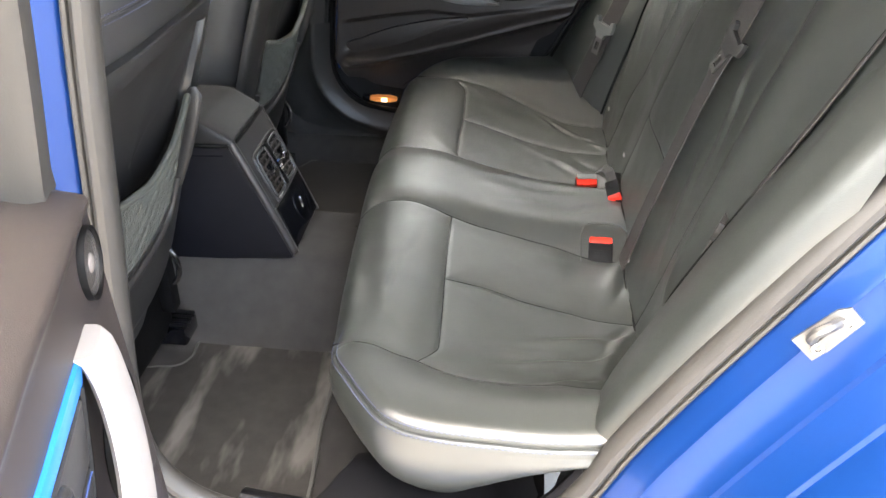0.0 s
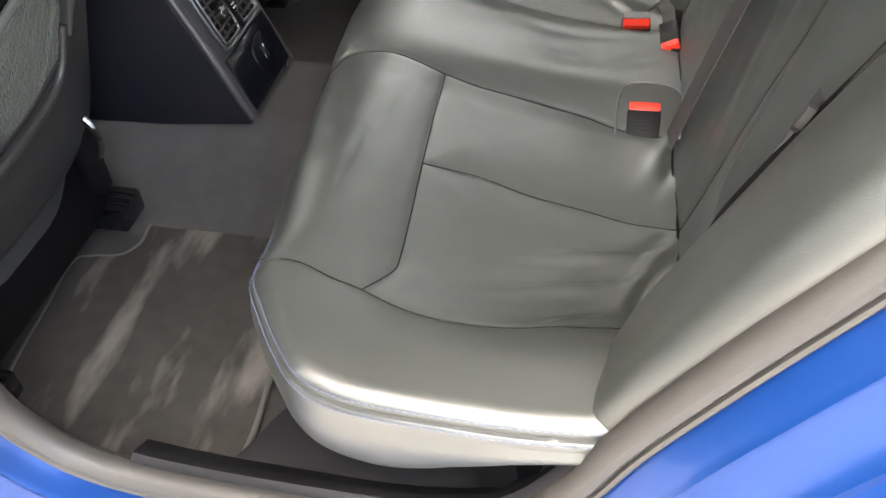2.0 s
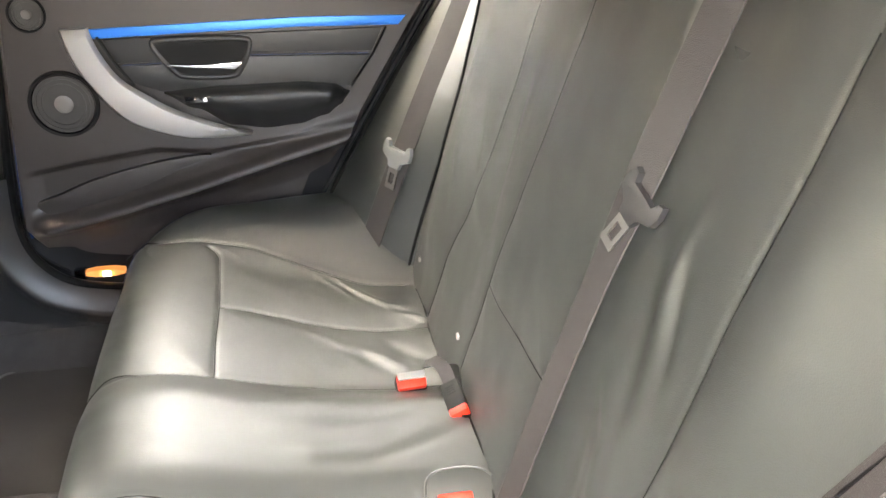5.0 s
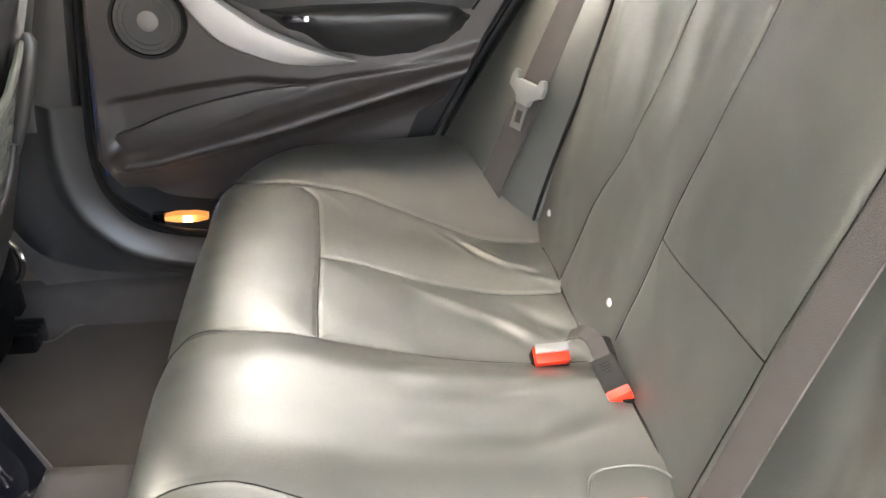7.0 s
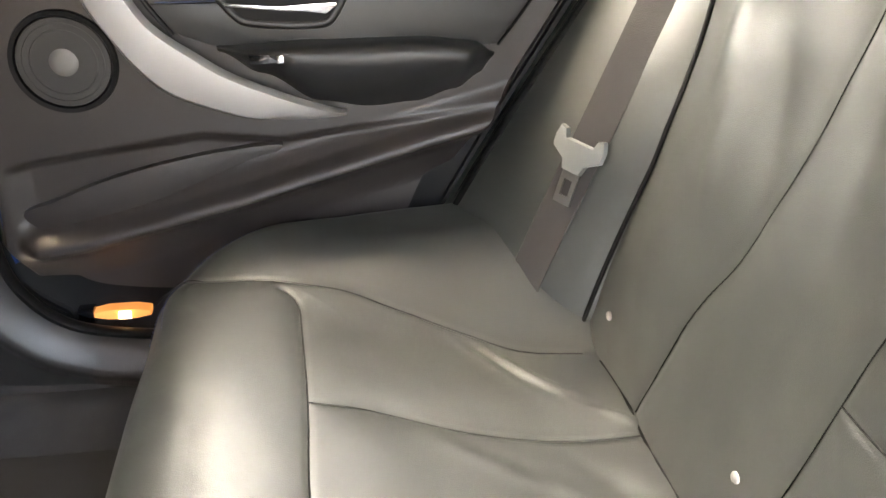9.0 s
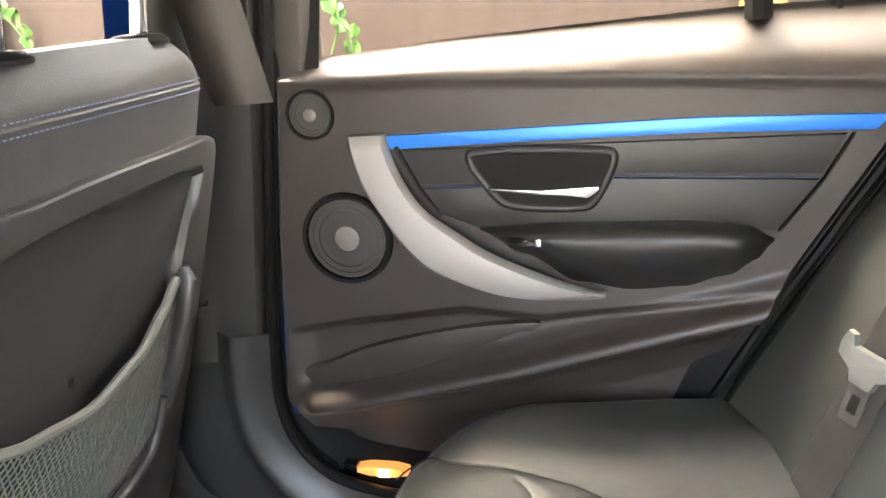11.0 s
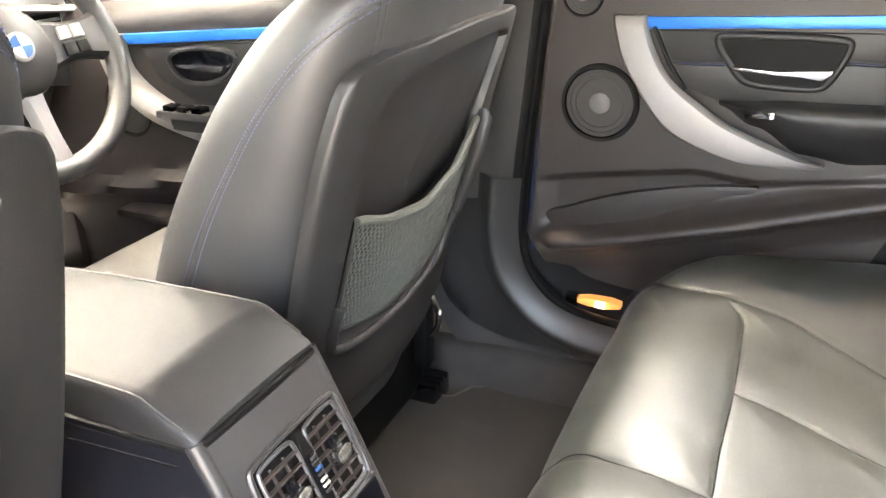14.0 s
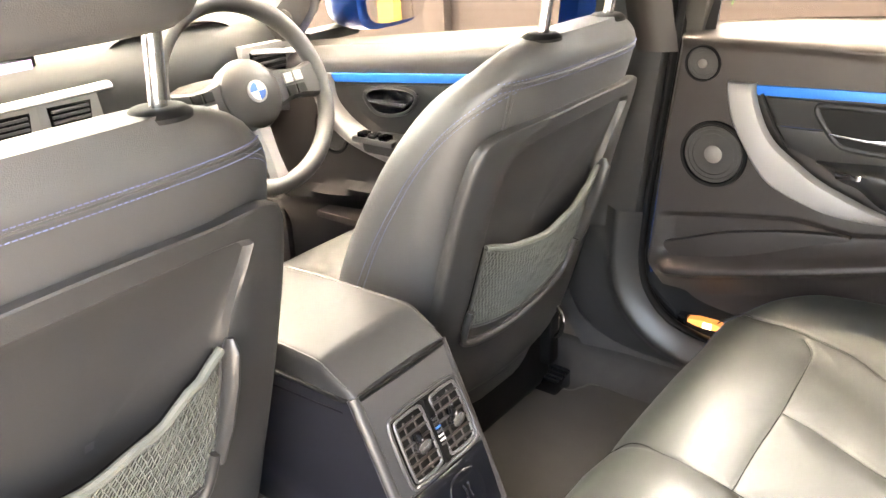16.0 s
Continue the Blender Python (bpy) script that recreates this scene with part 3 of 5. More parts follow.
def buckle(m, body_mat, label, length=0.052, slim=1.0):
    """Belt buckle: a tapered black housing with a red release button and a ribbed side."""
    b = thing("belt_buckle", label, "belt buckle", "rear belt buckles")
    m = m @ Matrix.Diagonal((slim, 1.0, slim, 1.0))
    bm = box(-0.023, 0.023, 0.0, length, -0.013, 0.013, 0.005)
    bm.transform(m)
    part("housing", bm, body_mat, b)
    bm = box(-0.0215, 0.0215, length - 0.006, length + 0.010, -0.0115, 0.0125, 0.004)
    bm.transform(m)
    part("release_button", bm, RED, b, "red release button")
    bm = bmesh.new()
    for r in range(4):
        c = box(-0.010, 0.010, 0.012 + 0.005 * r, 0.0135 + 0.005 * r, 0.0125, 0.0138, 0.0)
        me = bpy.data.meshes.new("t")
        c.to_mesh(me)
        c.free()
        bm.from_mesh(me)
    bm.transform(m)
    part("raised_mark", bm, DARK, b)
    return b


def frame_of(origin, along, face):
    al = Vector(along).normalized()
    f = Vector(face)
    f = (f - al * f.dot(al)).normalized()
    s = al.cross(f)
    o = Vector(origin)
    return Matrix(((s.x, al.x, f.x, o.x), (s.y, al.y, f.y, o.y), (s.z, al.z, f.z, o.z), (0, 0, 0, 1)))


buckle(frame_of((0.235, -0.136, 0.376), (0.0, 0.72, 0.66), (-0.05, -0.66, 0.72)), DARK, "black belt buckle with red button standing in a leather pouch", 0.044)
seam_buckle = buckle(frame_of((0.221, 0.172, 0.372), (0.0, -0.50, 0.72), (-0.05, 0.8, 0.5)), DARK, "belt buckle with red button pushed up from the gap", 0.036)
part("latch_plate", box(-0.0205, 0.0205, 0.0445, 0.0492, 0.001, 0.0125, 0.0015, frame_of((0.221, 0.172, 0.372), (0.0, -0.50, 0.72), (-0.05, 0.8, 0.5))), ZINC_PLASTIC, seam_buckle, "grey latch plate on the button")
side_buckle = buckle(frame_of((0.268, 0.100, 0.428), (0.03, -1.0, -0.02), (-0.45, 0.0, 0.95)), DARK, "black belt buckle with red button lying below the backrest", 0.060, 0.62)
strap("buckle_strap", side_buckle, curve_points([(0.243, 0.160, 0.424), (0.253, 0.144, 0.440), (0.262, 0.126, 0.442), (0.267, 0.112, 0.434), (0.268, 0.098, 0.430)], 4), lambda i: (-0.3, -0.2 + 0.15 * math.sin(i * 1.3), 0.9), 0.020, 0.0016, WEB, "crumpled grey buckle strap")
# no hollow here: a black plate paints the pocket's shade
part("pocket_gap_shade", prism(rounded([(0.256, 0.028), (0.300, 0.028), (0.300, 0.150), (0.262, 0.150)]), 0.4235, 0.4285, lambda a, b, c: (a, b, c)), DARK, side_buckle, "flat black plate standing in for the shaded pocket round the buckle")
strap("gap_flap", side_buckle, [(0.292, 0.165, 0.424), (0.293, 0.12, 0.432), (0.293, 0.06, 0.432), (0.290, 0.01, 0.424)], lambda i: (-0.7, 0, 0.6), 0.016, 0.002, LEATHER, "leather flap edge")
part("pouch_edge", tube(curve_points([(0.198, -0.150, 0.392), (0.197, -0.115, 0.416), (0.205, -0.083, 0.431), (0.235, -0.076, 0.435), (0.268, -0.078, 0.432), (0.290, -0.085, 0.418)], 5), 0.0016, 8), LEATHER, bench)


# ---- floor and mats ----
def floor_height(x, y):
    a = abs(y)
    z = 0.145 + 0.02 * smooth(y, -0.1, 0.3)
    z += (0.325 - z) * (1 - smooth(a, 0.085, 0.20))
    z += 0.06 * smooth(a, 0.60, 0.68)
    return z + 0.002 * noise.noise((x * 14, y * 14, 1.0))


rows = []
for i in range(90):
    x = -1.60 + 1.75 * i / 89
    rows.append([(x, -0.70 + 1.40 * j / 110, floor_height(x, -0.70 + 1.40 * j / 110)) for j in range(111)])
part("floor", grid(rows), CARPET, None, "anthracite carpet over floor pan and centre tunnel", category="floor", kind="structure")


BINDING = material("mat_edge_binding", (0.07, 0.068, 0.064), 0.85, grain=(700, 0.4))


def floor_mat(outline, z, label, mat):
    t = thing("floor_mat", label, "floor mat", "rear floor mats")
    line = curve_points([(x, y, 0) for x, y in outline], 6, True)
    part("mat_pad", prism([(p.x, p.y) for p in line], z - 0.008, z + 0.006, lambda a, b, c: (a, b, c + 0.0015 * noise.noise((a * 12, b * 12, 0))), 0.003), mat, t)
    part("bound_edge", tube([(p.x, p.y, z + 0.003) for p in line], 0.0045, 6, True), BINDING, t, "grey bound edge")
    return t


floor_mat([(-0.535, -0.165), (-0.545, -0.225), (-0.565, -0.255), (-0.61, -0.265), (-0.635, -0.285), (-0.625, -0.40), (-0.612, -0.52), (-0.585, -0.545), (-0.565, -0.585), (-0.40, -0.605), (-0.27, -0.598), (-0.235, -0.565), (-0.25, -0.38), (-0.27, -0.185), (-0.40, -0.160)], 0.152, "dark velour floor mat with brushed streaks on the carpet", MAT)
floor_mat([(-0.515, 0.60), (-0.49, 0.625), (-0.35, 0.645), (-0.24, 0.64), (-0.20, 0.60), (-0.20, 0.25), (-0.24, 0.19), (-0.56, 0.19), (-0.60, 0.25), (-0.60, 0.52), (-0.57, 0.565), (-0.53, 0.575)], 0.170, "dark velour floor mat behind the driver's seat", MAT_PLAIN)


# ---- centre console ----
console = thing("centre_console", "black centre console with padded armrest and rear air vents", "console")


def con(a, b, c):
    """On the console's rear face: a across, b up the face, c out of it."""
    return (-0.449 - 0.40 * b + 0.917 * c - 0.10 * (b + 0.12) ** 2, 0.885 * a - 0.0165, 0.569 + 0.917 * b + 0.40 * c)


CONSOLE_FRAME = material("satin_console_frame", (0.040, 0.039, 0.040), 0.36, 0.25, grain=(600, 0.06), vary=(6, 0.08))
LID_LEATHER = material("armrest_leather", (0.018, 0.0176, 0.018), 0.48, spec=0.34, grain=(0, 0.14), cells=560, vary=(6, 0.12))
SIDE = material("dark_console_plastic", (0.007, 0.007, 0.0095), 0.32, grain=(700, 0.12), vary=(6, 0.2))
side = [(-1.05, 0.30), (-1.05, 0.52), (-0.75, 0.545), (-0.462, 0.562), (-0.446, 0.552), (-0.352, 0.345), (-0.358, 0.328), (-0.50, 0.315)]
for s in (-1, 1):
    part("side_panel", prism(side, 0.0, 0.012, lambda a, b, c, s=s: (a, -0.0165 + s * (0.080 + c), b), 0.008), SIDE, console, "smooth near-black side panel")
    part("panel_joint", tube([(-1.0, -0.0165 + s * 0.0915, 0.518), (-0.75, -0.0165 + s * 0.0925, 0.530), (-0.47, -0.0165 + s * 0.0925, 0.545)], 0.0010, 6), DARK, console, "fine joint line")
part("rear_frame", prism([(-0.100, -0.245), (0.100, -0.245), (0.100, 0.0), (-0.100, 0.0)], -0.02, 0.004, con, 0.003), CONSOLE_FRAME, console, "satin dark grey rear frame")
for s in (-1, 1):
    part("edge_trim", tube([con(s * 0.098, -0.248 + 0.250 * k / 10, -0.003) for k in range(11)], 0.0085, 10), CONSOLE_FRAME, console, "rounded satin edge trim")
# air vents
def vent_ring(u0, u1, v0, v1, r):
    return rounded([(u0 + r, v0), (u1 - r, v0), (u1, v0 + r), (u1, v1 - r), (u1 - r, v1), (u0 + r, v1), (u0, v1 - r), (u0, v0 + r)], 2)


part("vent_rim", tube([con(a, b, 0.007) for a, b in vent_ring(-0.072, 0.090, -0.146, -0.044, 0.010)], 0.0032, 8, True), CONSOLE_FRAME, console, "satin rim round the vents")
part("vent_well", prism(vent_ring(-0.070, 0.088, -0.144, -0.046, 0.010), 0.002, 0.0052, con), DARK, console, "dark well behind the slats")
for c in (-0.031, 0.050):
    part("vent_surround", tube([con(a, b, 0.0085) for a, b in vent_ring(c - 0.031, c + 0.031, -0.139, -0.051, 0.006)], 0.0022, 8, True), BEZEL, console, "satin vent surround")
    for k in range(6):
        v = -0.063 - 0.0130 * k
        part("slat", prism([(c - 0.029, v), (c + 0.029, v), (c + 0.029, v - 0.0028), (c - 0.029, v - 0.0028)], 0.005, 0.0105, con, 0.0008), PLASTIC, console)
    for k in (-1, 1):
        part("upright_vane", prism([(c + 0.011 * k - 0.0012, -0.060), (c + 0.011 * k + 0.0012, -0.060), (c + 0.011 * k + 0.0012, -0.135), (c + 0.011 * k - 0.0012, -0.135)], 0.004, 0.008, con), PLASTIC, console)
    part("vent_tab", prism(rounded([(c - 0.015, -0.092), (c + 0.015, -0.090), (c + 0.013, -0.106), (c - 0.013, -0.108)], 2), 0.010, 0.021, con, 0.003), CHROME, console, "silver vent tab")
    part("tab_stem", prism([(c - 0.005, -0.078), (c + 0.005, -0.078), (c + 0.007, -0.093), (c - 0.007, -0.093)], 0.008, 0.016, con, 0.002), GLOSS, console)
part("vent_column", prism(rounded([(0.001, -0.142), (0.018, -0.142), (0.018, -0.049), (0.001, -0.049)], 1), 0.004, 0.012, con, 0.002), DARK, console, "dark column between the vents")
part("temperature_wheel", prism([(0.004, -0.118), (0.015, -0.118), (0.015, -0.074), (0.004, -0.074)], 0.010, 0.0150, con, 0.002), GLOSS, console, "ribbed temperature wheel")
for k in range(7):
    part("wheel_rib", prism([(0.004, -0.077 - 0.006 * k), (0.015, -0.077 - 0.006 * k), (0.015, -0.0795 - 0.006 * k), (0.004, -0.0795 - 0.006 * k)], 0.0148, 0.0166, con), BADGE_BLUE if k == 2 else (STUD if k in (4, 5) else SHELL), console)
part("lower_plate", prism([(-0.090, -0.242), (0.090, -0.242), (0.094, -0.152), (-0.084, -0.152)], 0.002, 0.0065, con, 0.002), GLOSS, console, "gloss black lower plate")
part("plate_joint", tube([con(-0.098, -0.150, 0.004), con(0.0, -0.149, 0.0062), con(0.098, -0.147, 0.004)], 0.0016, 6), CONSOLE_FRAME, console, "satin joint above the plate")
part("socket_flap", prism(rounded([(-0.012, -0.232), (0.062, -0.232), (0.064, -0.166), (-0.010, -0.166)], 2), 0.006, 0.0082, con, 0.001), GLOSS, console, "gloss power socket flap")
for k in (-1, 1):
    part("flap_mark", tube([con(0.026 + 0.006 * k, -0.185, 0.0088), con(0.026 + 0.003 * k, -0.195, 0.0092), con(0.026 + 0.006 * k, -0.206, 0.0088)], 0.0012, 6), CHROME, console, "bright mark on the flap")
# padded armrest lid
LID_ROWS = [(-0.82, 0.600, 0.080), (-0.80, 0.605, 0.085), (-0.70, 0.609, 0.089), (-0.56, 0.610, 0.0915), (-0.515, 0.6095, 0.0925), (-0.503, 0.6075, 0.0925), (-0.495, 0.603, 0.0925), (-0.478, 0.593, 0.0920), (-0.462, 0.5845, 0.0915), (-0.454, 0.580, 0.0905), (-0.449, 0.575, 0.089)]
lid = []
for x, zt, w in LID_ROWS:
    base = 0.566 if x < -0.46 else 0.5665
    e = min(0.012, (zt - base) * 0.55)
    half = [(w, base), (w + 0.0015, base + e * 0.4), (w + 0.0005, zt - e), (w - 0.0015, zt - 0.45 * e), (w - 0.005, zt - 0.12 * e), (w - 0.011, zt + 0.0002), (w * 0.6, zt + 0.0024), (w * 0.25, zt + 0.0032)]
    lid.append([(x, -0.0165 + y, z) for y, z in half] + [(x, -0.0165 - y, z) for y, z in half[::-1]])
for s in (-1, 1):
    part("lid_seam", tube([(x - 0.0002, -0.0165 + s * (w - 0.0028), z - 0.0020) for x, z, w in LID_ROWS[1:9]], 0.0013, 6), LEATHER_FRONT, console, "thin seam along the lid's edge")
part("armrest_lid", grid(lid, closed_v=True, caps=True), LID_LEATHER, console, "padded black leather armrest lid")
# shadow line under the lid, drawn as a black tube
part("lid_gap_shade", tube([(-0.80, 0.0765, 0.5625), (-0.60, 0.0765, 0.5635), (-0.462, 0.0755, 0.5655), (-0.4475, 0.066, 0.5685), (-0.4455, -0.0165, 0.5690), (-0.4475, -0.099, 0.5685), (-0.462, -0.1085, 0.5655), (-0.60, -0.1095, 0.5635), (-0.80, -0.1095, 0.5625)], 0.0042, 8), DARK, console, "black tube painting the shadow line under the lid")
part("shifter_deck", box(-1.35, -0.80, -0.09, 0.09, 0.40, 0.53, 0.01), GLOSS, console)


# ---- front seats ----
def seat_rear(z):
    return -0.559 + 0.30 * (z - 0.33)


SEAT_HALF = [(0.27, 0.195), (0.35, 0.212), (0.50, 0.238), (0.66, 0.250), (0.80, 0.246), (0.885, 0.228), (0.915, 0.205), (0.94, 0.165), (0.955, 0.105)]
SEAT_DEPTH = [(0.27, 0.26), (0.40, 0.295), (0.54, 0.285), (0.66, 0.255), (0.79, 0.205), (0.885, 0.150), (0.915, 0.115), (0.94, 0.075), (0.955, 0.05)]


def wrap(u):
    """How far the seat's back curves forward towards its sides."""
    return 0.030 * (abs(u) / 0.24) ** 2.6


def eased(z, table):
    """A table's value, its corners rounded off."""
    r = min(0.045, max(0.0, 0.958 - z))
    return float(np.mean(np.interp([z + r * k / 5 for k in range(-5, 6)], *zip(*table))))


def front_seat(cy):
    st = thing("front_seat", "black leather front seat with grey shell back and net pocket", "car seat", "front seats")
    rows = []
    for i in range(60):
        z = 0.27 + 0.685 * (i / 59) ** 0.9
        a, d, xr = eased(z, SEAT_HALF), eased(z, SEAT_DEPTH), seat_rear(z) - 0.03 * smooth(z, 0.91, 0.97)
        ring = []
        for k in range(72):
            t = math.tau * k / 72
            c, s = math.cos(t), math.sin(t)
            u = math.copysign(abs(s) ** 0.55, s) * a
            dep = 0.5 - 0.5 * math.copysign(abs(c) ** 0.5, c)
            x = xr - d * dep
            if dep > 0.5:
                x += 0.06 * (1 - smooth(abs(u), 0.08, 0.17)) * smooth(z, 0.3, 0.5) * (1 - smooth(z, 0.85, 0.97))
            x -= wrap(u) * (1 - smooth(dep, 0.25, 0.75))
            if dep < 0.5:
                x -= 0.036 * (1 - smooth(abs(u), 0.13, 0.175)) * smooth(z, 0.45, 0.52) * (1 - smooth(z, 0.76, 0.83))
            ring.append((x + 0.0015 * noise.noise((u * 12, z * 12, cy)), cy + u, z))
        rows.append(ring)
    part("seat_back", grid(rows, closed_v=True, caps=True), LEATHER_FRONT, st)
    # seam with twin stitching that runs from the shoulder down the side
    def skin(z, dep, s, out=0.0):
        c = 1 - 2 * dep
        c = math.copysign(c * c, c)
        a, d = eased(z, SEAT_HALF), eased(z, SEAT_DEPTH)
        u = a * math.sqrt(max(0.0, 1 - c * c)) ** 0.55
        return (seat_rear(z) - 0.03 * smooth(z, 0.91, 0.97) - d * dep - wrap(u) * (1 - smooth(dep, 0.25, 0.75)), cy + s * (u + out), z)

    for s in (-1, 1):
        zs = [0.903 - 0.458 * i / 40 for i in range(41)]
        dep = lambda z: 0.05 + 0.62 * (1 - math.exp(-(0.905 - z) / 0.14))
        part("side_seam", tube([skin(z, dep(z), s, -0.0008) for z in zs], 0.0016, 6), LEATHER_FRONT, st)
        for off in (-0.035, 0.035):
            bm = bmesh.new()
            for i in range(110):
                z = 0.893 - 0.428 * i / 109
                q0, q1 = skin(z, dep(z) + off, s, 0.0002), skin(z - 0.0022, dep(z - 0.0022) + off, s, 0.0002)
                tube([q0, q1], 0.0006, 4, bm=bm)
            part("side_stitching", bm, THREAD, st, "pale blue stitching", kind="stuff")
    # hard shell with recess, lip and net
    def face(u, z, out):
        return (seat_rear(z) - wrap(u) + out, cy + u, z)

    shell = [(-0.212, 0.36), (-0.234, 0.50), (-0.242, 0.66), (-0.236, 0.78), (-0.210, 0.835), (-0.10, 0.848), (0.0, 0.852), (0.10, 0.850), (0.19, 0.843), (0.218, 0.80), (0.226, 0.66), (0.220, 0.50), (0.205, 0.37), (0.12, 0.335), (0.0, 0.325), (-0.12, 0.335)]
    line = curve_points([(u, z, 0) for u, z in shell], 6, True)
    pan = [(-0.176, 0.492), (-0.181, 0.56), (-0.182, 0.66), (-0.180, 0.742), (-0.164, 0.798), (-0.10, 0.818), (0.02, 0.824), (0.12, 0.822), (0.160, 0.810), (0.146, 0.770), (0.134, 0.72), (0.130, 0.64), (0.126, 0.56), (0.108, 0.510), (0.0, 0.482), (-0.10, 0.474)]
    inner = curve_points([(u, z, 0) for u, z in pan], 6, True)
    # ring between outline and recess, then the sunk pan
    n = 132
    mid_z = 0.64

    def reach(loop, ang):
        """Where a ray from the middle meets a closed loop."""
        dx, dz = math.cos(ang), math.sin(ang)
        best = 0.0
        for a, b in zip(loop, loop[1:] + loop[:1]):
            ex, ez = b.x - a.x, b.y - a.y
            det = dx * -ez + dz * ex
            if abs(det) < 1e-9:
                continue
            t = (a.x * -ez + (a.y - mid_z) * ex) / det
            k = (dx * (a.y - mid_z) - dz * a.x) / det
            if t > 0 and 0 <= k <= 1:
                best = max(best, t)
        return Vector((best * dx, mid_z + best * dz, 0))

    outer = [reach(line, math.tau * i / n) for i in range(n)]
    pts = [reach(inner, math.tau * i / n) for i in range(n)]
    blend = lambda t, out: [face(p.x + (q.x - p.x) * t, p.y + (q.y - p.y) * t, out) for p, q in zip(outer, pts)]
    sunk = lambda k, deep: [face(q.x * k, mid_z + (q.y - mid_z) * k, -deep * (1 - 0.75 * smooth(mid_z + (q.y - mid_z) * k, 0.70, 0.82)) * (1 - 0.8 * smooth(q.x * k, 0.02, 0.15))) for q in pts]
    rows = [blend(0.0, -0.006), blend(0.0, 0.004), blend(0.05, 0.0095), blend(0.14, 0.0115), blend(0.6, 0.012), blend(0.93, 0.012), blend(0.99, 0.0095), sunk(0.985, 0.002), sunk(0.95, 0.019), sunk(0.90, 0.024), sunk(0.6, 0.027), sunk(0.3, 0.028), sunk(0.03, 0.028)]
    part("shell_panel", grid(rows, closed_v=True), SHELL, st, "hard dark plastic back shell with a sunk pocket")
    part("pocket_lip", tube([face(u, z, 0.012) for u, z in [(p.x, p.y) for p in curve_points([(-0.174, 0.54, 0), (-0.176, 0.50, 0), (-0.165, 0.474, 0), (-0.086, 0.462, 0), (0.006, 0.468, 0), (0.083, 0.486, 0), (0.112, 0.510, 0), (0.122, 0.56, 0)], 6)]], 0.0065, 10), SHELL, st, "raised lip below the net pocket")
    # elastic net pocket, its woven strands, hem and strap
    def net_point(u, v):
        top = ramp_smooth(u, [(0.0, 0.654), (0.22, 0.638), (0.45, 0.632), (0.70, 0.648), (0.88, 0.676), (1.0, 0.700)])
        low = 0.506 + 0.012 * u - 0.022 * math.sin(math.pi * min(1.0, 1.15 * u))
        return face(-0.172 + 0.300 * u, low + (top - low) * v, 0.008 + 0.012 * math.sin(math.pi * u) * (0.3 + 0.7 * v))

    bm = bmesh.new()
    for k in range(-24, 66):
        for lean in (-1, 1):
            run = []
            for j in range(25):
                v = j / 24
                u = (k + 0.5) / 42 + (0.42 if lean > 0 else -0.16) * (v - 0.5)
                if 0.0 <= u <= 1.0:
                    x, y, z = net_point(u, v)
                    run.append((x + 0.0008 * lean * math.sin(j * 1.9 + k), y + 0.0006 * math.sin(j * 2.3), z))
            if len(run) > 2:
                tube(run, 0.0010, 4, bm=bm)
    part("pocket_net", bm, NET, st, "grey elastic mesh net", kind="stuff")
    # added black sheet that paints the pocket's shade behind the mesh holes
    part("net_hole_shade", grid([[tuple(Vector(net_point(u / 12, v / 8)) - Vector((0.012, 0, 0))) for u in range(13)] for v in range(9)]), DARK, st)
    part("net_hem", tube([net_point(u / 20, 1.0) for u in range(21)], 0.0055, 8), NET, st, "thick elastic hem")
    part("net_border", tube([net_point(0, v / 6) for v in range(6, -1, -1)] + [net_point(u / 16, 0) for u in range(1, 17)] + [net_point(1, v / 6) for v in range(1, 7)], 0.0028, 8), SHELL, st)
    part("net_strap", tube([face(0.128, 0.545, 0.012), face(0.132, 0.60, 0.016), face(0.134, 0.66, 0.018), face(0.134, 0.70, 0.017), face(0.135, 0.712, 0.012)], [0.009, 0.0125, 0.0135, 0.0125, 0.006], 12, squash=0.55), SHELL, st, "plastic strap holding the net")
    # stitching across the shoulder
    def rear_skin(u, z, out):
        a, d = eased(z, SEAT_HALF), eased(z, SEAT_DEPTH)
        s = min(0.999, abs(u) / a) ** (1 / 0.55)
        dep = 0.5 - 0.5 * (1 - s * s) ** 0.25
        return (seat_rear(z) - 0.03 * smooth(z, 0.91, 0.97) - d * dep - wrap(u) + out, cy + u, z)

    for dz in (0.0, 0.011):
        bm = bmesh.new()
        for i in range(72):
            u = -0.192 + 0.384 * i / 71
            z = 0.900 + dz - 0.010 * (abs(u) / 0.24) ** 3
            x, y, z = rear_skin(u, z, 0.0010)
            tube([(x, y - 0.0018, z), (x, y + 0.0018, z)], 0.0007, 4, bm=bm)
        part("shoulder_stitching", bm, THREAD, st, "pale blue stitching", kind="stuff")
    part("shoulder_seam", tube([rear_skin(-0.19 + 0.38 * i / 30, 0.9055 - 0.010 * (abs(-0.19 + 0.38 * i / 30) / 0.24) ** 3, -0.0006) for i in range(31)], 0.0022, 6), LEATHER_FRONT, st)
    for dy in (0.0, 0.006):
        part("corner_seam", tube([rear_skin(-0.180 + dy, 0.835 + 0.060 * i / 8, -0.0002) for i in range(9)], 0.0013, 6), LEATHER_FRONT, st)
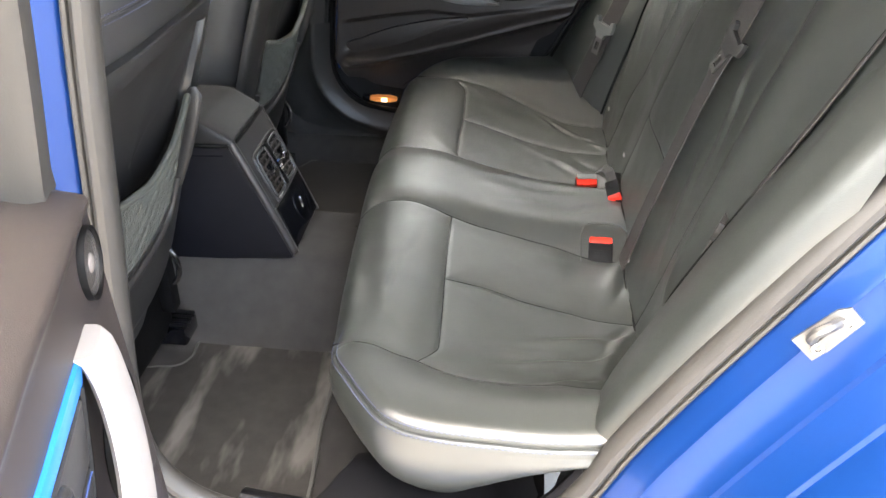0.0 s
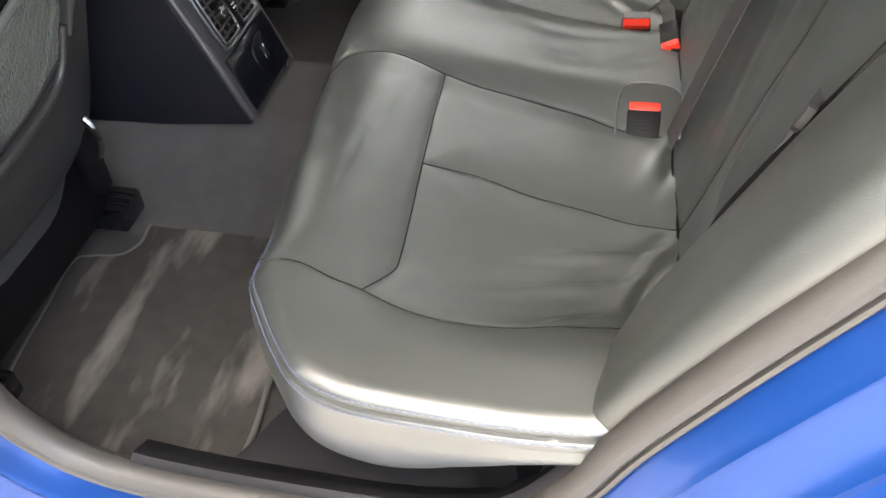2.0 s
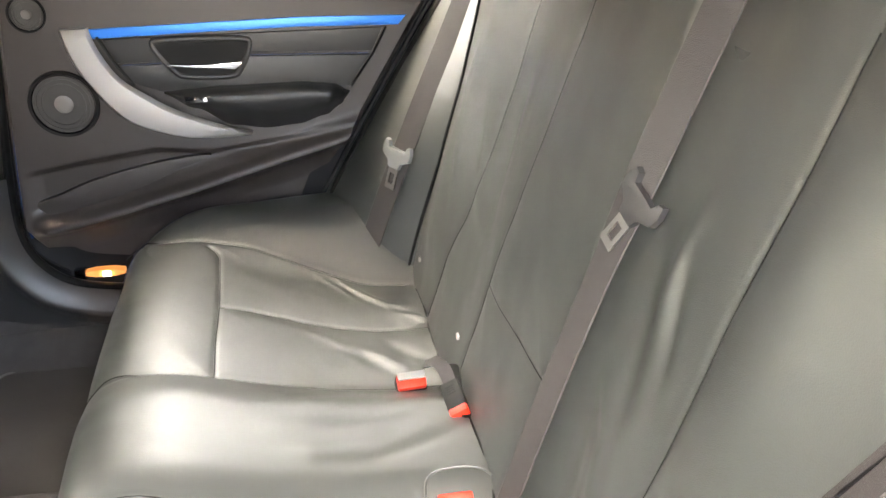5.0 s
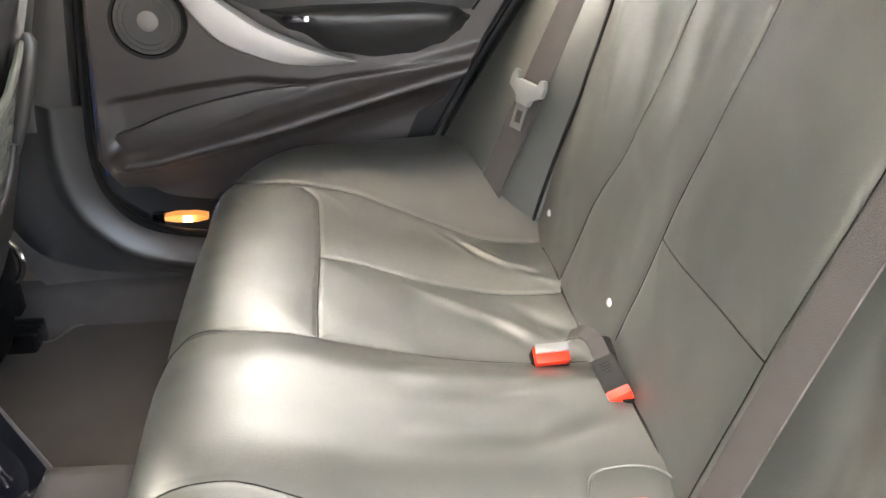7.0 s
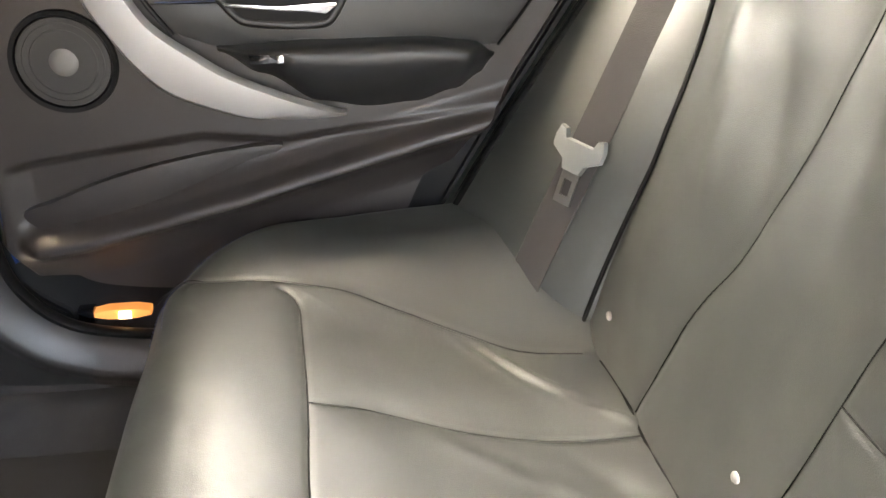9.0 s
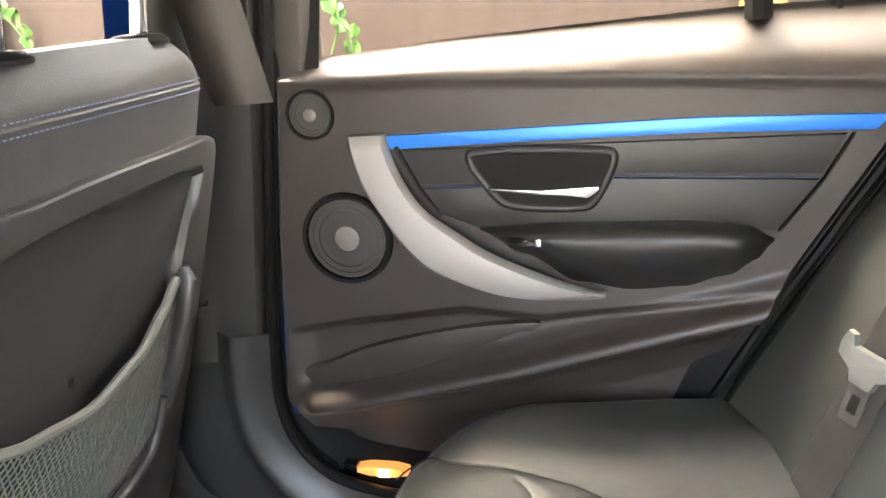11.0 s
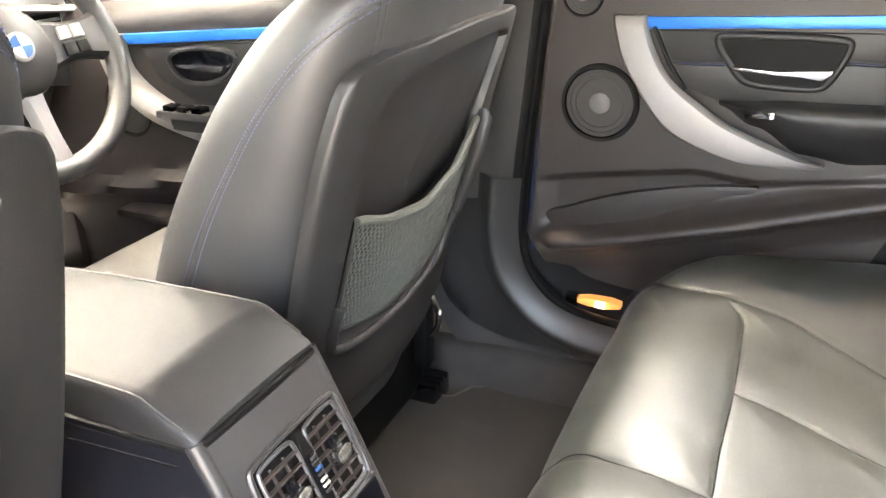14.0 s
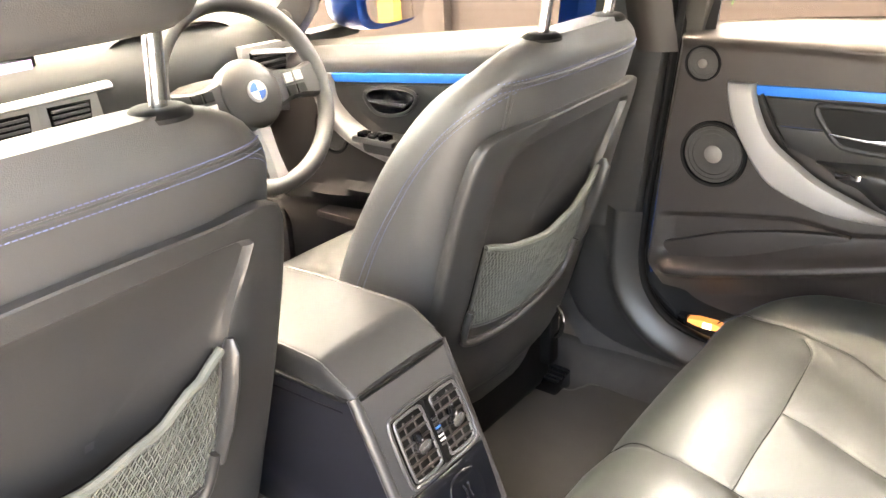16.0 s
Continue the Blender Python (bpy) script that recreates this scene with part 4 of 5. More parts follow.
    # headrest on two posts
    for u in (-0.094, 0.092):
        zb = 0.948
        part("post_collar", lathe([(0.028, 0), (0.028, 0.004), (0.022, 0.009), (0.012, 0.010)], Matrix.Translation((-0.42, cy + u, zb)), 24), DARK, st, "black post collar")
        post = part("headrest_post", tube([(-0.42, cy + u, zb), (-0.395, cy + u, zb + 0.15)], 0.0080, 14), CHROME, st, "notched chrome headrest post")
        for k in range(4):
            part("post_notch", tube([(-0.4195 + 0.0035 * k + 0.002, cy + u + 0.0042, zb + 0.018 + 0.018 * k), (-0.4195 + 0.0035 * k + 0.008, cy + u - 0.0036, zb + 0.018 + 0.018 * k)], 0.0022, 6), DARK, st)
    rows = []
    for i in range(13):
        t = i / 12 * math.pi
        z, r = 1.085 - 0.085 * math.cos(t), max(0.02, math.sin(t) ** 0.5)
        rows.append([(-0.40 - 0.045 * r * math.cos(q) + 0.02 * (z - 1.15), cy + 0.012 + 0.135 * (0.4 + 0.6 * r) * math.copysign(abs(math.sin(q)) ** 0.6, math.sin(q)), z) for q in [math.tau * k / 32 for k in range(32)]])
    part("headrest", grid(rows, closed_v=True, caps=True), LEATHER_FRONT, st, "black leather headrest")
    # seat base, rail and hooks
    rows = []
    for x, z, w in ((-0.56, 0.40, 0.20), (-0.62, 0.445, 0.225), (-0.75, 0.462, 0.238), (-0.95, 0.475, 0.238), (-1.03, 0.46, 0.23), (-1.06, 0.42, 0.21)):
        ring = []
        for k in range(32):
            t = math.tau * k / 32
            c, s = math.cos(t), math.sin(t)
            u = w * math.copysign(abs(c) ** 0.4, c)
            ring.append((x, cy + u, 0.37 + (z - 0.37) * math.copysign(abs(s) ** 0.5, s) + 0.03 * smooth(abs(u), 0.12, 0.2) * (s > 0)))
        rows.append(ring)
    part("seat_cushion", grid(rows, closed_v=True, caps=True), LEATHER_FRONT, st)
    part("seat_frame_cover", box(-0.98, -0.575, cy - 0.20, cy + 0.20, 0.19, 0.345, 0.02), DARK, st)
    for u in (-0.175, 0.195):
        part("seat_rail", box(-1.05, -0.56, cy + u - 0.022, cy + u + 0.022, 0.168, 0.20, 0.004), DARK, st)
        rail = part("rail_end_cap", box(-0.605, -0.545, cy + u - 0.030, cy + u + 0.034, 0.165, 0.207, 0.006), GLOSS, st, "ribbed black rail end cap")
        for k in range(4):
            part("cap_rib", box(-0.60, -0.543, cy + u - 0.024 + 0.014 * k, cy + u - 0.018 + 0.014 * k, 0.204, 0.211, 0.001), DARK, st)
    part("bag_hook", tube(curve_points([(-0.545, cy + 0.166, 0.385), (-0.535, cy + 0.166, 0.37), (-0.532, cy + 0.166, 0.345), (-0.540, cy + 0.166, 0.322), (-0.556, cy + 0.166, 0.312), (-0.57, cy + 0.166, 0.318)], 5), 0.0055, 8), CHROME, st, "bright metal hook at the lower corner")
    part("hook_bracket", box(-0.575, -0.548, cy + 0.150, cy + 0.182, 0.255, 0.40, 0.006), DARK, st)
    return st


driver_seat = front_seat(0.375)
passenger_seat = copy_thing(driver_seat, pose(0.004, -0.786, 0.035))
for child in passenger_seat.children:
    if child.name.startswith("headrest") and "post" not in child.name:
        child.location.z += 0.018


# ---- doors ----
REAR_EDGE = [(0.30, -0.02), (0.36, 0.03), (0.43, 0.095), (0.493, 0.134), (0.564, 0.172), (0.676, 0.237), (0.879, 0.355), (0.942, 0.408), (0.96, 0.42)]
FRONT_EDGE = [(0.30, -0.33), (0.33, -0.375), (0.37, -0.42), (0.44, -0.450), (0.69, -0.430), (0.92, -0.404), (0.96, -0.40)]
BELT = [(-0.46, 0.894), (-0.38, 0.902), (-0.219, 0.919), (-0.027, 0.932), (0.149, 0.943), (0.45, 0.945)]
CREASE = [(-0.46, 0.880), (-0.20, 0.881), (-0.03, 0.877), (0.16, 0.870), (0.42, 0.858)]
RIM = [(-0.46, 0.436), (-0.412, 0.444), (-0.337, 0.456), (-0.224, 0.486), (-0.114, 0.516), (-0.006, 0.55), (0.099, 0.582), (0.25, 0.625)]
RIM_TOP = [(-0.46, 0.542), (-0.322, 0.567), (-0.18, 0.588), (-0.082, 0.580), (0.03, 0.595), (0.25, 0.635)]


def panel_in(x, z):
    """How far the door's inner skin stands in from the outer skin."""
    base = 0.085
    crease, belt = ramp(x, CREASE), ramp(x, BELT)
    base -= 0.055 * smooth(z, crease + 0.002, belt) ** 1.2
    base += 0.004 * math.exp(-(((z - crease) / 0.008) ** 2))
    rim, top = ramp(x, RIM), ramp(x, RIM_TOP)
    live = smooth(x, -0.43, -0.39)
    if rim < z < top + 0.02:
        base -= 0.012 * live * (1 - smooth(z, top - 0.012, top + 0.004)) * smooth(z, rim, rim + 0.014)
    crest = rim - 0.008
    base += live * 0.031 * (math.exp(-(((z - crest) / 0.015) ** 2)) if z < crest else 1 - smooth(z, crest, crest + 0.046))
    base -= 0.030 * smooth(rim - z, 0.0, 0.08)
    return base + 0.0006 * noise.noise((x * 20, z * 20, 0))


def rear_door(put, name, label):
    """put(x, inward, z) lays the closed door's own coordinates into the world."""
    d = thing(name, label, "car door", "rear doors")
    rows = []
    for i in range(210):
        v = i / 209
        row = []
        for j in range(230):
            u = j / 229
            z0 = 0.325
            z = z0 + v * 0.6
            xf, xe = ramp(z, FRONT_EDGE), ramp(z, REAR_EDGE)
            x = xf + u * (xe - xf)
            z = z0 + v * (ramp(x, BELT) - z0)
            xf, xe = ramp(z, FRONT_EDGE), ramp(z, REAR_EDGE)
            x = xf + u * (xe - xf)
            edge = min(u, 1 - u) * (xe - xf)
            row.append(put(x, panel_in(x, z) - 0.02 * (1 - smooth(edge, 0.0, 0.012)), z))
        rows.append(row)
    part("inner_panel", grid(rows), PLASTIC, d, "dark textured inner panel")
    # painted shell
    shell = [(ramp(z, FRONT_EDGE) - 0.012, z) for z in (0.87, 0.69, 0.44, 0.37, 0.33, 0.30)] + [(ramp(z, REAR_EDGE) + 0.012, z) for z in (0.30, 0.36, 0.43, 0.493, 0.564, 0.676, 0.82, 0.90)]
    part("door_shell", prism(shell, -0.03, 0.052, lambda a, b, c: put(a, c, b), 0.006), PAINT, d, "blue painted door shell")
    part("edge_seal", tube([put(x, 0.060, z) for x, z in [(p.x, p.y) for p in curve_points([(a, b, 0) for a, b in shell], 3)]], 0.0065, 8), DARK, d, "black rubber edge seal")
    # window frame and glass
    arch = [(-0.395, 0.885), (-0.375, 1.02), (-0.345, 1.13), (-0.28, 1.20), (-0.10, 1.225), (0.10, 1.215), (0.25, 1.165), (0.36, 1.07), (0.43, 0.96)]
    line = [(p.x, p.y) for p in curve_points([(a, b, 0) for a, b in arch], 5)]
    rows = []
    for i, (x, z) in enumerate(line):
        a, b = line[max(i - 1, 0)], line[min(i + 1, len(line) - 1)]
        t = Vector((b[0] - a[0], b[1] - a[1])).normalized()
        nx, nz = t.y, -t.x
        lean = 0.16 * max(0, z - 0.9)
        rows.append([put(x + nx * s, 0.02 + o + lean, z + nz * s) for s, o in ((-0.028, -0.01), (-0.028, 0.035), (-0.018, 0.042), (0.018, 0.042), (0.026, 0.03), (0.026, -0.01))])
    part("window_frame", grid(rows, closed_v=True, caps=True), PILLAR, d, "dark grey window frame trim")
    part("quarter_bar", tube([put(0.165, 0.035, 0.93), put(0.155, 0.06, 1.08), put(0.145, 0.075, 1.20)], 0.016, 8), DARK, d, "black window divider")
    part("window_pane", prism([(x, z) for x, z in line[1:-1]] + [(0.40, 0.93), (-0.38, 0.89)], 0.0, 0.004, lambda a, b, c: put(a, c + 0.022 + 0.16 * max(0, b - 0.9), b)), GLASS, d, "clear window glass")
    part("lock_pin", tube([put(0.245, 0.05, 0.935), put(0.245, 0.05, 0.962)], 0.0035, 8), DARK, d)
    # silver pull, blue strip
    up = [(-0.264, 0.816), (-0.249, 0.777), (-0.219, 0.730), (-0.172, 0.696), (-0.130, 0.670), (-0.064, 0.642), (-0.015, 0.624), (0.002, 0.617)]
    dn = [(0.000, 0.612), (-0.079, 0.613), (-0.134, 0.621), (-0.206, 0.648), (-0.240, 0.677), (-0.268, 0.717), (-0.294, 0.758), (-0.312, 0.814)]
    upc, dnc = [p for p in curve_points([(a, b, 0) for a, b in up], 5)], [p for p in curve_points([(a, b, 0) for a, b in dn], 5)][::-1]
    rows = []
    for i in range(len(upc)):
        a, b = upc[i], dnc[min(i * len(dnc) // len(upc), len(dnc) - 1)]
        row = []
        t = i / (len(upc) - 1)
        lift = 0.028 * math.sin(math.pi * min(1, t * 1.02)) ** 0.6
        for k, (s, o) in enumerate(((0.0, 0.0), (0.03, 0.010), (0.10, 0.0145), (0.5, 0.0165), (0.90, 0.0145), (0.97, 0.010), (1.0, 0.0))):
            q = a.lerp(b, s)
            row.append(put(q.x, 0.084 + o + lift, q.y))
        for s in (0.9, 0.1):
            q = a.lerp(b, s)
            row.append(put(q.x, 0.080 + lift, q.y))
        rows.append(row)
    part("pull_handle", grid(rows, closed_v=True, caps=True), SILVER, d, "satin silver curved pull handle")
    strip = [(-0.274, 0.813), (-0.096, 0.820), (0.10, 0.828), (0.300, 0.828), (0.284, 0.810), (0.10, 0.810), (-0.097, 0.803), (-0.259, 0.796)]
    part("accent_strip", prism(strip, 0.078, 0.0895, lambda a, b, c: put(a, c, b), 0.004), BLUE_TRIM, d, "bright blue accent strip")
    # leather insert in two fields with a seam, and armrest
    for o, nm in (([(-0.244, 0.796), (0.255, 0.807), (0.234, 0.763), (0.013, 0.765), (-0.161, 0.753), (-0.224, 0.752)], "upper_insert"), ([(-0.222, 0.748), (-0.161, 0.749), (0.013, 0.760), (0.231, 0.757), (0.190, 0.698), (0.03, 0.69), (-0.13, 0.69), (-0.20, 0.715)], "lower_insert")):
        part(nm, prism(o, 0.078, 0.091, lambda a, b, c: put(a, c, b), 0.004), DOOR_LEATHER, d, "black leather door insert")
    border = [(-0.252, 0.800), (-0.226, 0.748), (-0.200, 0.712)]
    part("insert_border", tube([put(x, 0.089, z) for x, z in border], 0.003, 6), DARK, d)
    part("insert_border", tube([put(x, 0.089, z) for x, z in [(0.262, 0.808), (0.236, 0.758), (0.193, 0.697)]], 0.0022, 6), DARK, d)
    part("insert_stitching", tube([put(-0.215, 0.092, 0.750), put(-0.165, 0.092, 0.751), put(0.01, 0.092, 0.7625), put(0.226, 0.092, 0.760)], 0.0009, 5), THREAD_DARK, d, "dark blue seam thread")
    rows = []
    for i in range(49):
        x = -0.150 + 0.339 * i / 48
        zt = ramp_smooth(x, [(-0.150, 0.700), (-0.035, 0.707), (0.098, 0.710), (0.160, 0.704), (0.189, 0.688)])
        zb = ramp_smooth(x, [(-0.150, 0.690), (-0.10, 0.662), (-0.03, 0.624), (0.03, 0.615), (0.09, 0.621), (0.140, 0.637), (0.172, 0.656), (0.189, 0.680)])
        w = 0.052 * smooth(x, -0.19, -0.08) * (1 - 0.8 * smooth(x, 0.145, 0.189))
        rows.append([put(x, 0.080 + w * o, zt - (zt - zb) * a) for a, o in ((0.0, 0.0), (0.01, 0.45), (0.03, 0.80), (0.08, 0.94), (0.16, 1.0), (0.28, 0.98), (0.45, 0.84), (0.62, 0.62), (0.80, 0.34), (0.93, 0.12), (1.0, 0.0))])
    part("armrest", grid(rows), DOOR_LEATHER, d, "black padded armrest")
    part("window_switch", prism([(-0.112, 0.697), (-0.066, 0.699), (-0.064, 0.689), (-0.110, 0.686)], 0.10, 0.131, lambda a, b, c: put(a, c, b), 0.002), GLOSS, d, "black window switch")
    part("switch_tip", prism([(-0.080, 0.697), (-0.072, 0.698), (-0.071, 0.689), (-0.079, 0.688)], 0.13, 0.135, lambda a, b, c: put(a, c, b), 0.001), CHROME, d, "chrome switch tip")
    # opener: sunk cup, rim and chrome lever
    cup = [(-0.166, 0.786), (-0.150, 0.794), (0.002, 0.794), (0.013, 0.785), (-0.010, 0.733), (-0.026, 0.723), (-0.110, 0.725), (-0.128, 0.735)]
    part("opener_cup", prism([(x * 0.96 - 0.003, 0.76 + (z - 0.76) * 0.9) for x, z in rounded(cup)], 0.070, 0.0945, lambda a, b, c: put(a, c, b)), DARK, d, "dark sunk opener cup")
    part("opener_rim", tube([put(a, 0.091, b) for a, b in rounded(cup)], 0.0058, 10, True), DOOR_LEATHER, d, "black rim round the opener")
    lever = [(-0.138, 0.751), (-0.076, 0.747), (-0.007, 0.752), (-0.007, 0.747), (-0.020, 0.738), (-0.045, 0.741), (-0.078, 0.742), (-0.136, 0.746)]
    part("opener_lever", prism(lever, 0.090, 0.101, lambda a, b, c: put(a, c, b), 0.003), CHROME, d, "chrome opener lever")
    # map pocket insert
    pocket = [(-0.408, 0.490), (-0.402, 0.473), (-0.377, 0.467), (-0.264, 0.494), (-0.173, 0.530), (-0.113, 0.556), (-0.088, 0.562), (-0.089, 0.572), (-0.184, 0.560), (-0.294, 0.533), (-0.371, 0.503)]
    part("pocket_insert", prism([(p.x, p.y) for p in curve_points([(a, b, 0) for a, b in pocket], 4, True)], 0.060, 0.086, lambda a, b, c: put(a, c, b), 0.004), PLASTIC, d, "lens-shaped pocket panel")
    # loudspeakers
    for x, z, r, nm in ((-0.360, 0.841, 0.030, "tweeter"), (-0.327, 0.681, 0.058, "midrange_speaker")):
        m = Matrix([[*(Vector(put(x + 1, 0.085, z)) - Vector(put(x, 0.085, z))), 0], [*(Vector(put(x, 0.085, z + 1)) - Vector(put(x, 0.085, z))), 0], [*(Vector(put(x, 1.085, z)) - Vector(put(x, 0.085, z))), 0], [0, 0, 0, 1]]).transposed()
        m.translation = put(x, 0.083, z)
        sp = part(nm, lathe([(r, -0.004), (r * 1.06, 0.003), (r * 1.04, 0.008), (r * 0.95, 0.0075), (r * 0.92, 0.003)], m), DARK, d, "round speaker with dark ring")
        part("grille", lathe([(r * 0.93, 0.002), (r * 0.90, 0.0055), (r * 0.80, 0.0055), (r * 0.79, 0.0045), (r * 0.66, 0.0050), (r * 0.65, 0.0040), (r * 0.5, 0.0048), (r * 0.02, 0.0055)], m), GRILLE, sp, "fine ringed metal grille")
        part("dust_cap", lathe([(r * 0.30, 0.0045), (r * 0.26, 0.0062), (r * 0.15, 0.0075), (r * 0.01, 0.008)], m), CONE, sp, "pale dust cap")
    return d


HINGE, OPEN = (-0.395, -0.815), radians(73.0)


def far_side(x, inward, z):
    return (x, 0.80 - inward, z)


def near_side(x, inward, z):
    dx = x + 0.47
    return (HINGE[0] + dx * math.cos(OPEN) + inward * math.sin(OPEN), HINGE[1] - dx * math.sin(OPEN) + inward * math.cos(OPEN), z)


far_door = rear_door(far_side, "rear_door", "closed rear door with blue strip and silver pull handle")
for pane in far_door.children:
    if pane.name.startswith("window_pane"):
        pane.visible_shadow = False
rear_door(near_side, "rear_door", "rear door standing open with silver pull handle")
courtesy = part("warning_light", prism(rounded([(-0.352, 0.320), (-0.276, 0.320), (-0.276, 0.336), (-0.352, 0.336)], 1), 0.058, 0.078, lambda a, b, c: far_side(a, c, b), 0.004), LAMP, far_door, "lit amber courtesy light in the door's foot")
part("bulb", tube([(-0.318, 0.7215, 0.328), (-0.302, 0.7215, 0.328)], 0.0060, 8), HOT, courtesy, "bright bulb")
part("lamp_surround", prism([(-0.372, 0.316), (-0.351, 0.316), (-0.351, 0.337), (-0.372, 0.337)], 0.056, 0.078, lambda a, b, c: far_side(a, c, b), 0.003), GLOSS, courtesy, "black end of the lamp")


SILL = material("black_grained_sill_plastic", (0.0045, 0.0045, 0.0054), 0.5, spec=0.18, grain=(650, 0.35), vary=(12, 0.15))
# ---- door openings: seals, jambs, sills, pillars ----
OPENING = [(-0.345, 1.24), (-0.375, 1.10), (-0.398, 0.95), (-0.420, 0.75), (-0.442, 0.55), (-0.446, 0.44), (-0.425, 0.375), (-0.375, 0.328), (-0.29, 0.308), (-0.15, 0.300), (-0.02, 0.303), (0.06, 0.335), (0.115, 0.41), (0.155, 0.50), (0.215, 0.61), (0.28, 0.72), (0.345, 0.83), (0.405, 0.93), (0.445, 1.02), (0.44, 1.10), (0.38, 1.17), (0.25, 1.22), (0.05, 1.255), (-0.20, 1.262)]


def opening_band(s, section, mat, name, lo=0, hi=None, label="", closed=False, **tags):
    """A band swept along the opening: section in (away from the opening, y outward)."""
    line = curve_points([(x, z, 0) for x, z in OPENING], 6, True)
    n = len(line)
    rows = []
    hi = n if hi is None else hi
    for i in range(lo, hi):
        p, a, b = line[i % n], line[(i - 1) % n], line[(i + 1) % n]
        t = (b - a).normalized()
        nx, nz = t.y, -t.x
        if nx * (p.x - 0.0) + nz * (p.y - 0.75) < 0:
            nx, nz = -nx, -nz
        rows.append([(p.x + nx * u + (0.055 if s < 0 else 0.0), s * v, p.y + nz * u) for u, v in (section(i) if callable(section) else section)])
    bm = grid(rows, closed_v=closed, closed_u=(lo == 0 and hi == n))
    return part(name, bm, mat, None, label, kind="structure", **tags)


SEAL = [(0.004 + 0.013 * math.cos(k * math.tau / 10), 0.705 + 0.016 * math.sin(k * math.tau / 10)) for k in range(10)]
SEAL2 = [(0.019 + 0.004 * math.cos(k * math.tau / 8), 0.712 + 0.007 * math.sin(k * math.tau / 8)) for k in range(8)]
for s, nm in ((-1, "near"), (1, "far")):
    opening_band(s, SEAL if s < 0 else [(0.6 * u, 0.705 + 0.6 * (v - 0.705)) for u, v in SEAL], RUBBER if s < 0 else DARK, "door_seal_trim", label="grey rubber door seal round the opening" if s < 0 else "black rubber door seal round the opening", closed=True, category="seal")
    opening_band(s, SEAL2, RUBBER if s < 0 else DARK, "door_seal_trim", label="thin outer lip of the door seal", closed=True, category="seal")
    opening_band(s, [(0.018, 0.700), (0.030, 0.722), (0.044, 0.731), (0.049, 0.738), (0.056, 0.738), (0.088, 0.757), (0.094, 0.766), (0.102, 0.766), (0.120, 0.785), (0.128, 0.800), (0.134, 0.802), (0.145, 0.83), (0.155, 0.855), (0.17, 0.872), (0.30, 0.885), (0.33, 0.86)] if s < 0 else [(0.018, 0.728), (0.03, 0.745), (0.05, 0.80), (0.06, 0.84), (0.17, 0.872), (0.30, 0.885), (0.33, 0.86)], PAINT, "body_side", label="blue painted body side and door jamb", category="car body")
    opening_band(s, [(-0.004, 0.716), (0.012, 0.700), (0.05, 0.690), (0.11, 0.62)], DARK, "pillar_trim", 66, 144, "black trim behind the rear door opening", category="trim")
    # inner trim from the seal into the cabin: pillar, sill
    foot = [(0.000, 0.703), (0.006, 0.694), (0.020, 0.682), (0.038, 0.671), (0.046, 0.668), (0.052, 0.669), (0.060, 0.675), (0.072, 0.682), (0.110, 0.683), (0.150, 0.676), (0.170, 0.66)]
    opening_band(s, lambda i: [(min(u, 0.076 + 0.094 * (1 - smooth(i, 34, 45)) + 0.0001 * k), v if u < 0.076 + 0.094 * (1 - smooth(i, 34, 45)) else max(v, 0.684)) for k, (u, v) in enumerate(foot)], SHELL, "pillar_foot_trim", 24, 46, "dark plastic lower pillar trim", category="trim")
    opening_band(s, [(0.004, 0.703), (-0.007, 0.698), (-0.012, 0.689), (-0.009, 0.679), (0.003, 0.670), (0.011, 0.658), (0.026, 0.650), (0.08, 0.646)] if s < 0 else [(u + 0.001, v - 0.002) for u, v in foot[:8]] + [(0.078, 0.70)], SILL if s < 0 else PLASTIC, "sill_trim", 45, 76, "black grained sill cover" if s < 0 else "dark plastic sill cover", category="trim")
    opening_band(s, [(0.006, 0.715), (0.013, 0.712), (0.014, 0.694), (0.018, 0.688), (0.060, 0.685), (0.085, 0.680), (0.104, 0.660), (0.112, 0.60)], SHELL, "pillar_trim", 0, 27, "dark plastic upper pillar trim", category="trim")
    opening_band(s, [(0.050, 0.700), (0.075, 0.698), (0.13, 0.694), (0.20, 0.680)], CARPET, "side_carpet_trim", 32, 76, "carpeted wall below the sill", category="carpet")
    if s < 0:
        rows = []
        for i in range(26):
            x = -0.175 + 0.30 * i / 25
            inner = 0.655 - 0.10 * smooth(x, -0.180, -0.135)
            lift = 0.30 + 0.10 * smooth(x, 0.075, 0.16)
            rows.append([(x - 0.012 * math.sin(math.pi * k / 9), -(0.668 + (inner - 0.668) * min(1, k / 8)), lift - 0.012 + 0.004 * math.sin(math.pi * k / 9) - (0.12 if k == 9 else 0.006 * smooth(k, 6, 8))) for k in range(10)])
        rows.insert(0, [(x + 0.004, y, z - 0.12) for x, y, z in rows[0]])
        part("sill_ledge_trim", grid(rows), SILL, None, "black grained ledge under the seat", category="trim", kind="structure")
    if s > 0:
        opening_band(s, [(-0.008, 0.718), (-0.011, 0.719), (-0.013, 0.724)], PAINT, "body_trim", 15, 33, "sliver of blue body paint beside the seal", category="trim")
        opening_band(s, [(-0.05, 0.744), (0.0, 0.738), (0.022, 0.727)], DARK, "rebate_trim", label="black door rebate", category="trim")


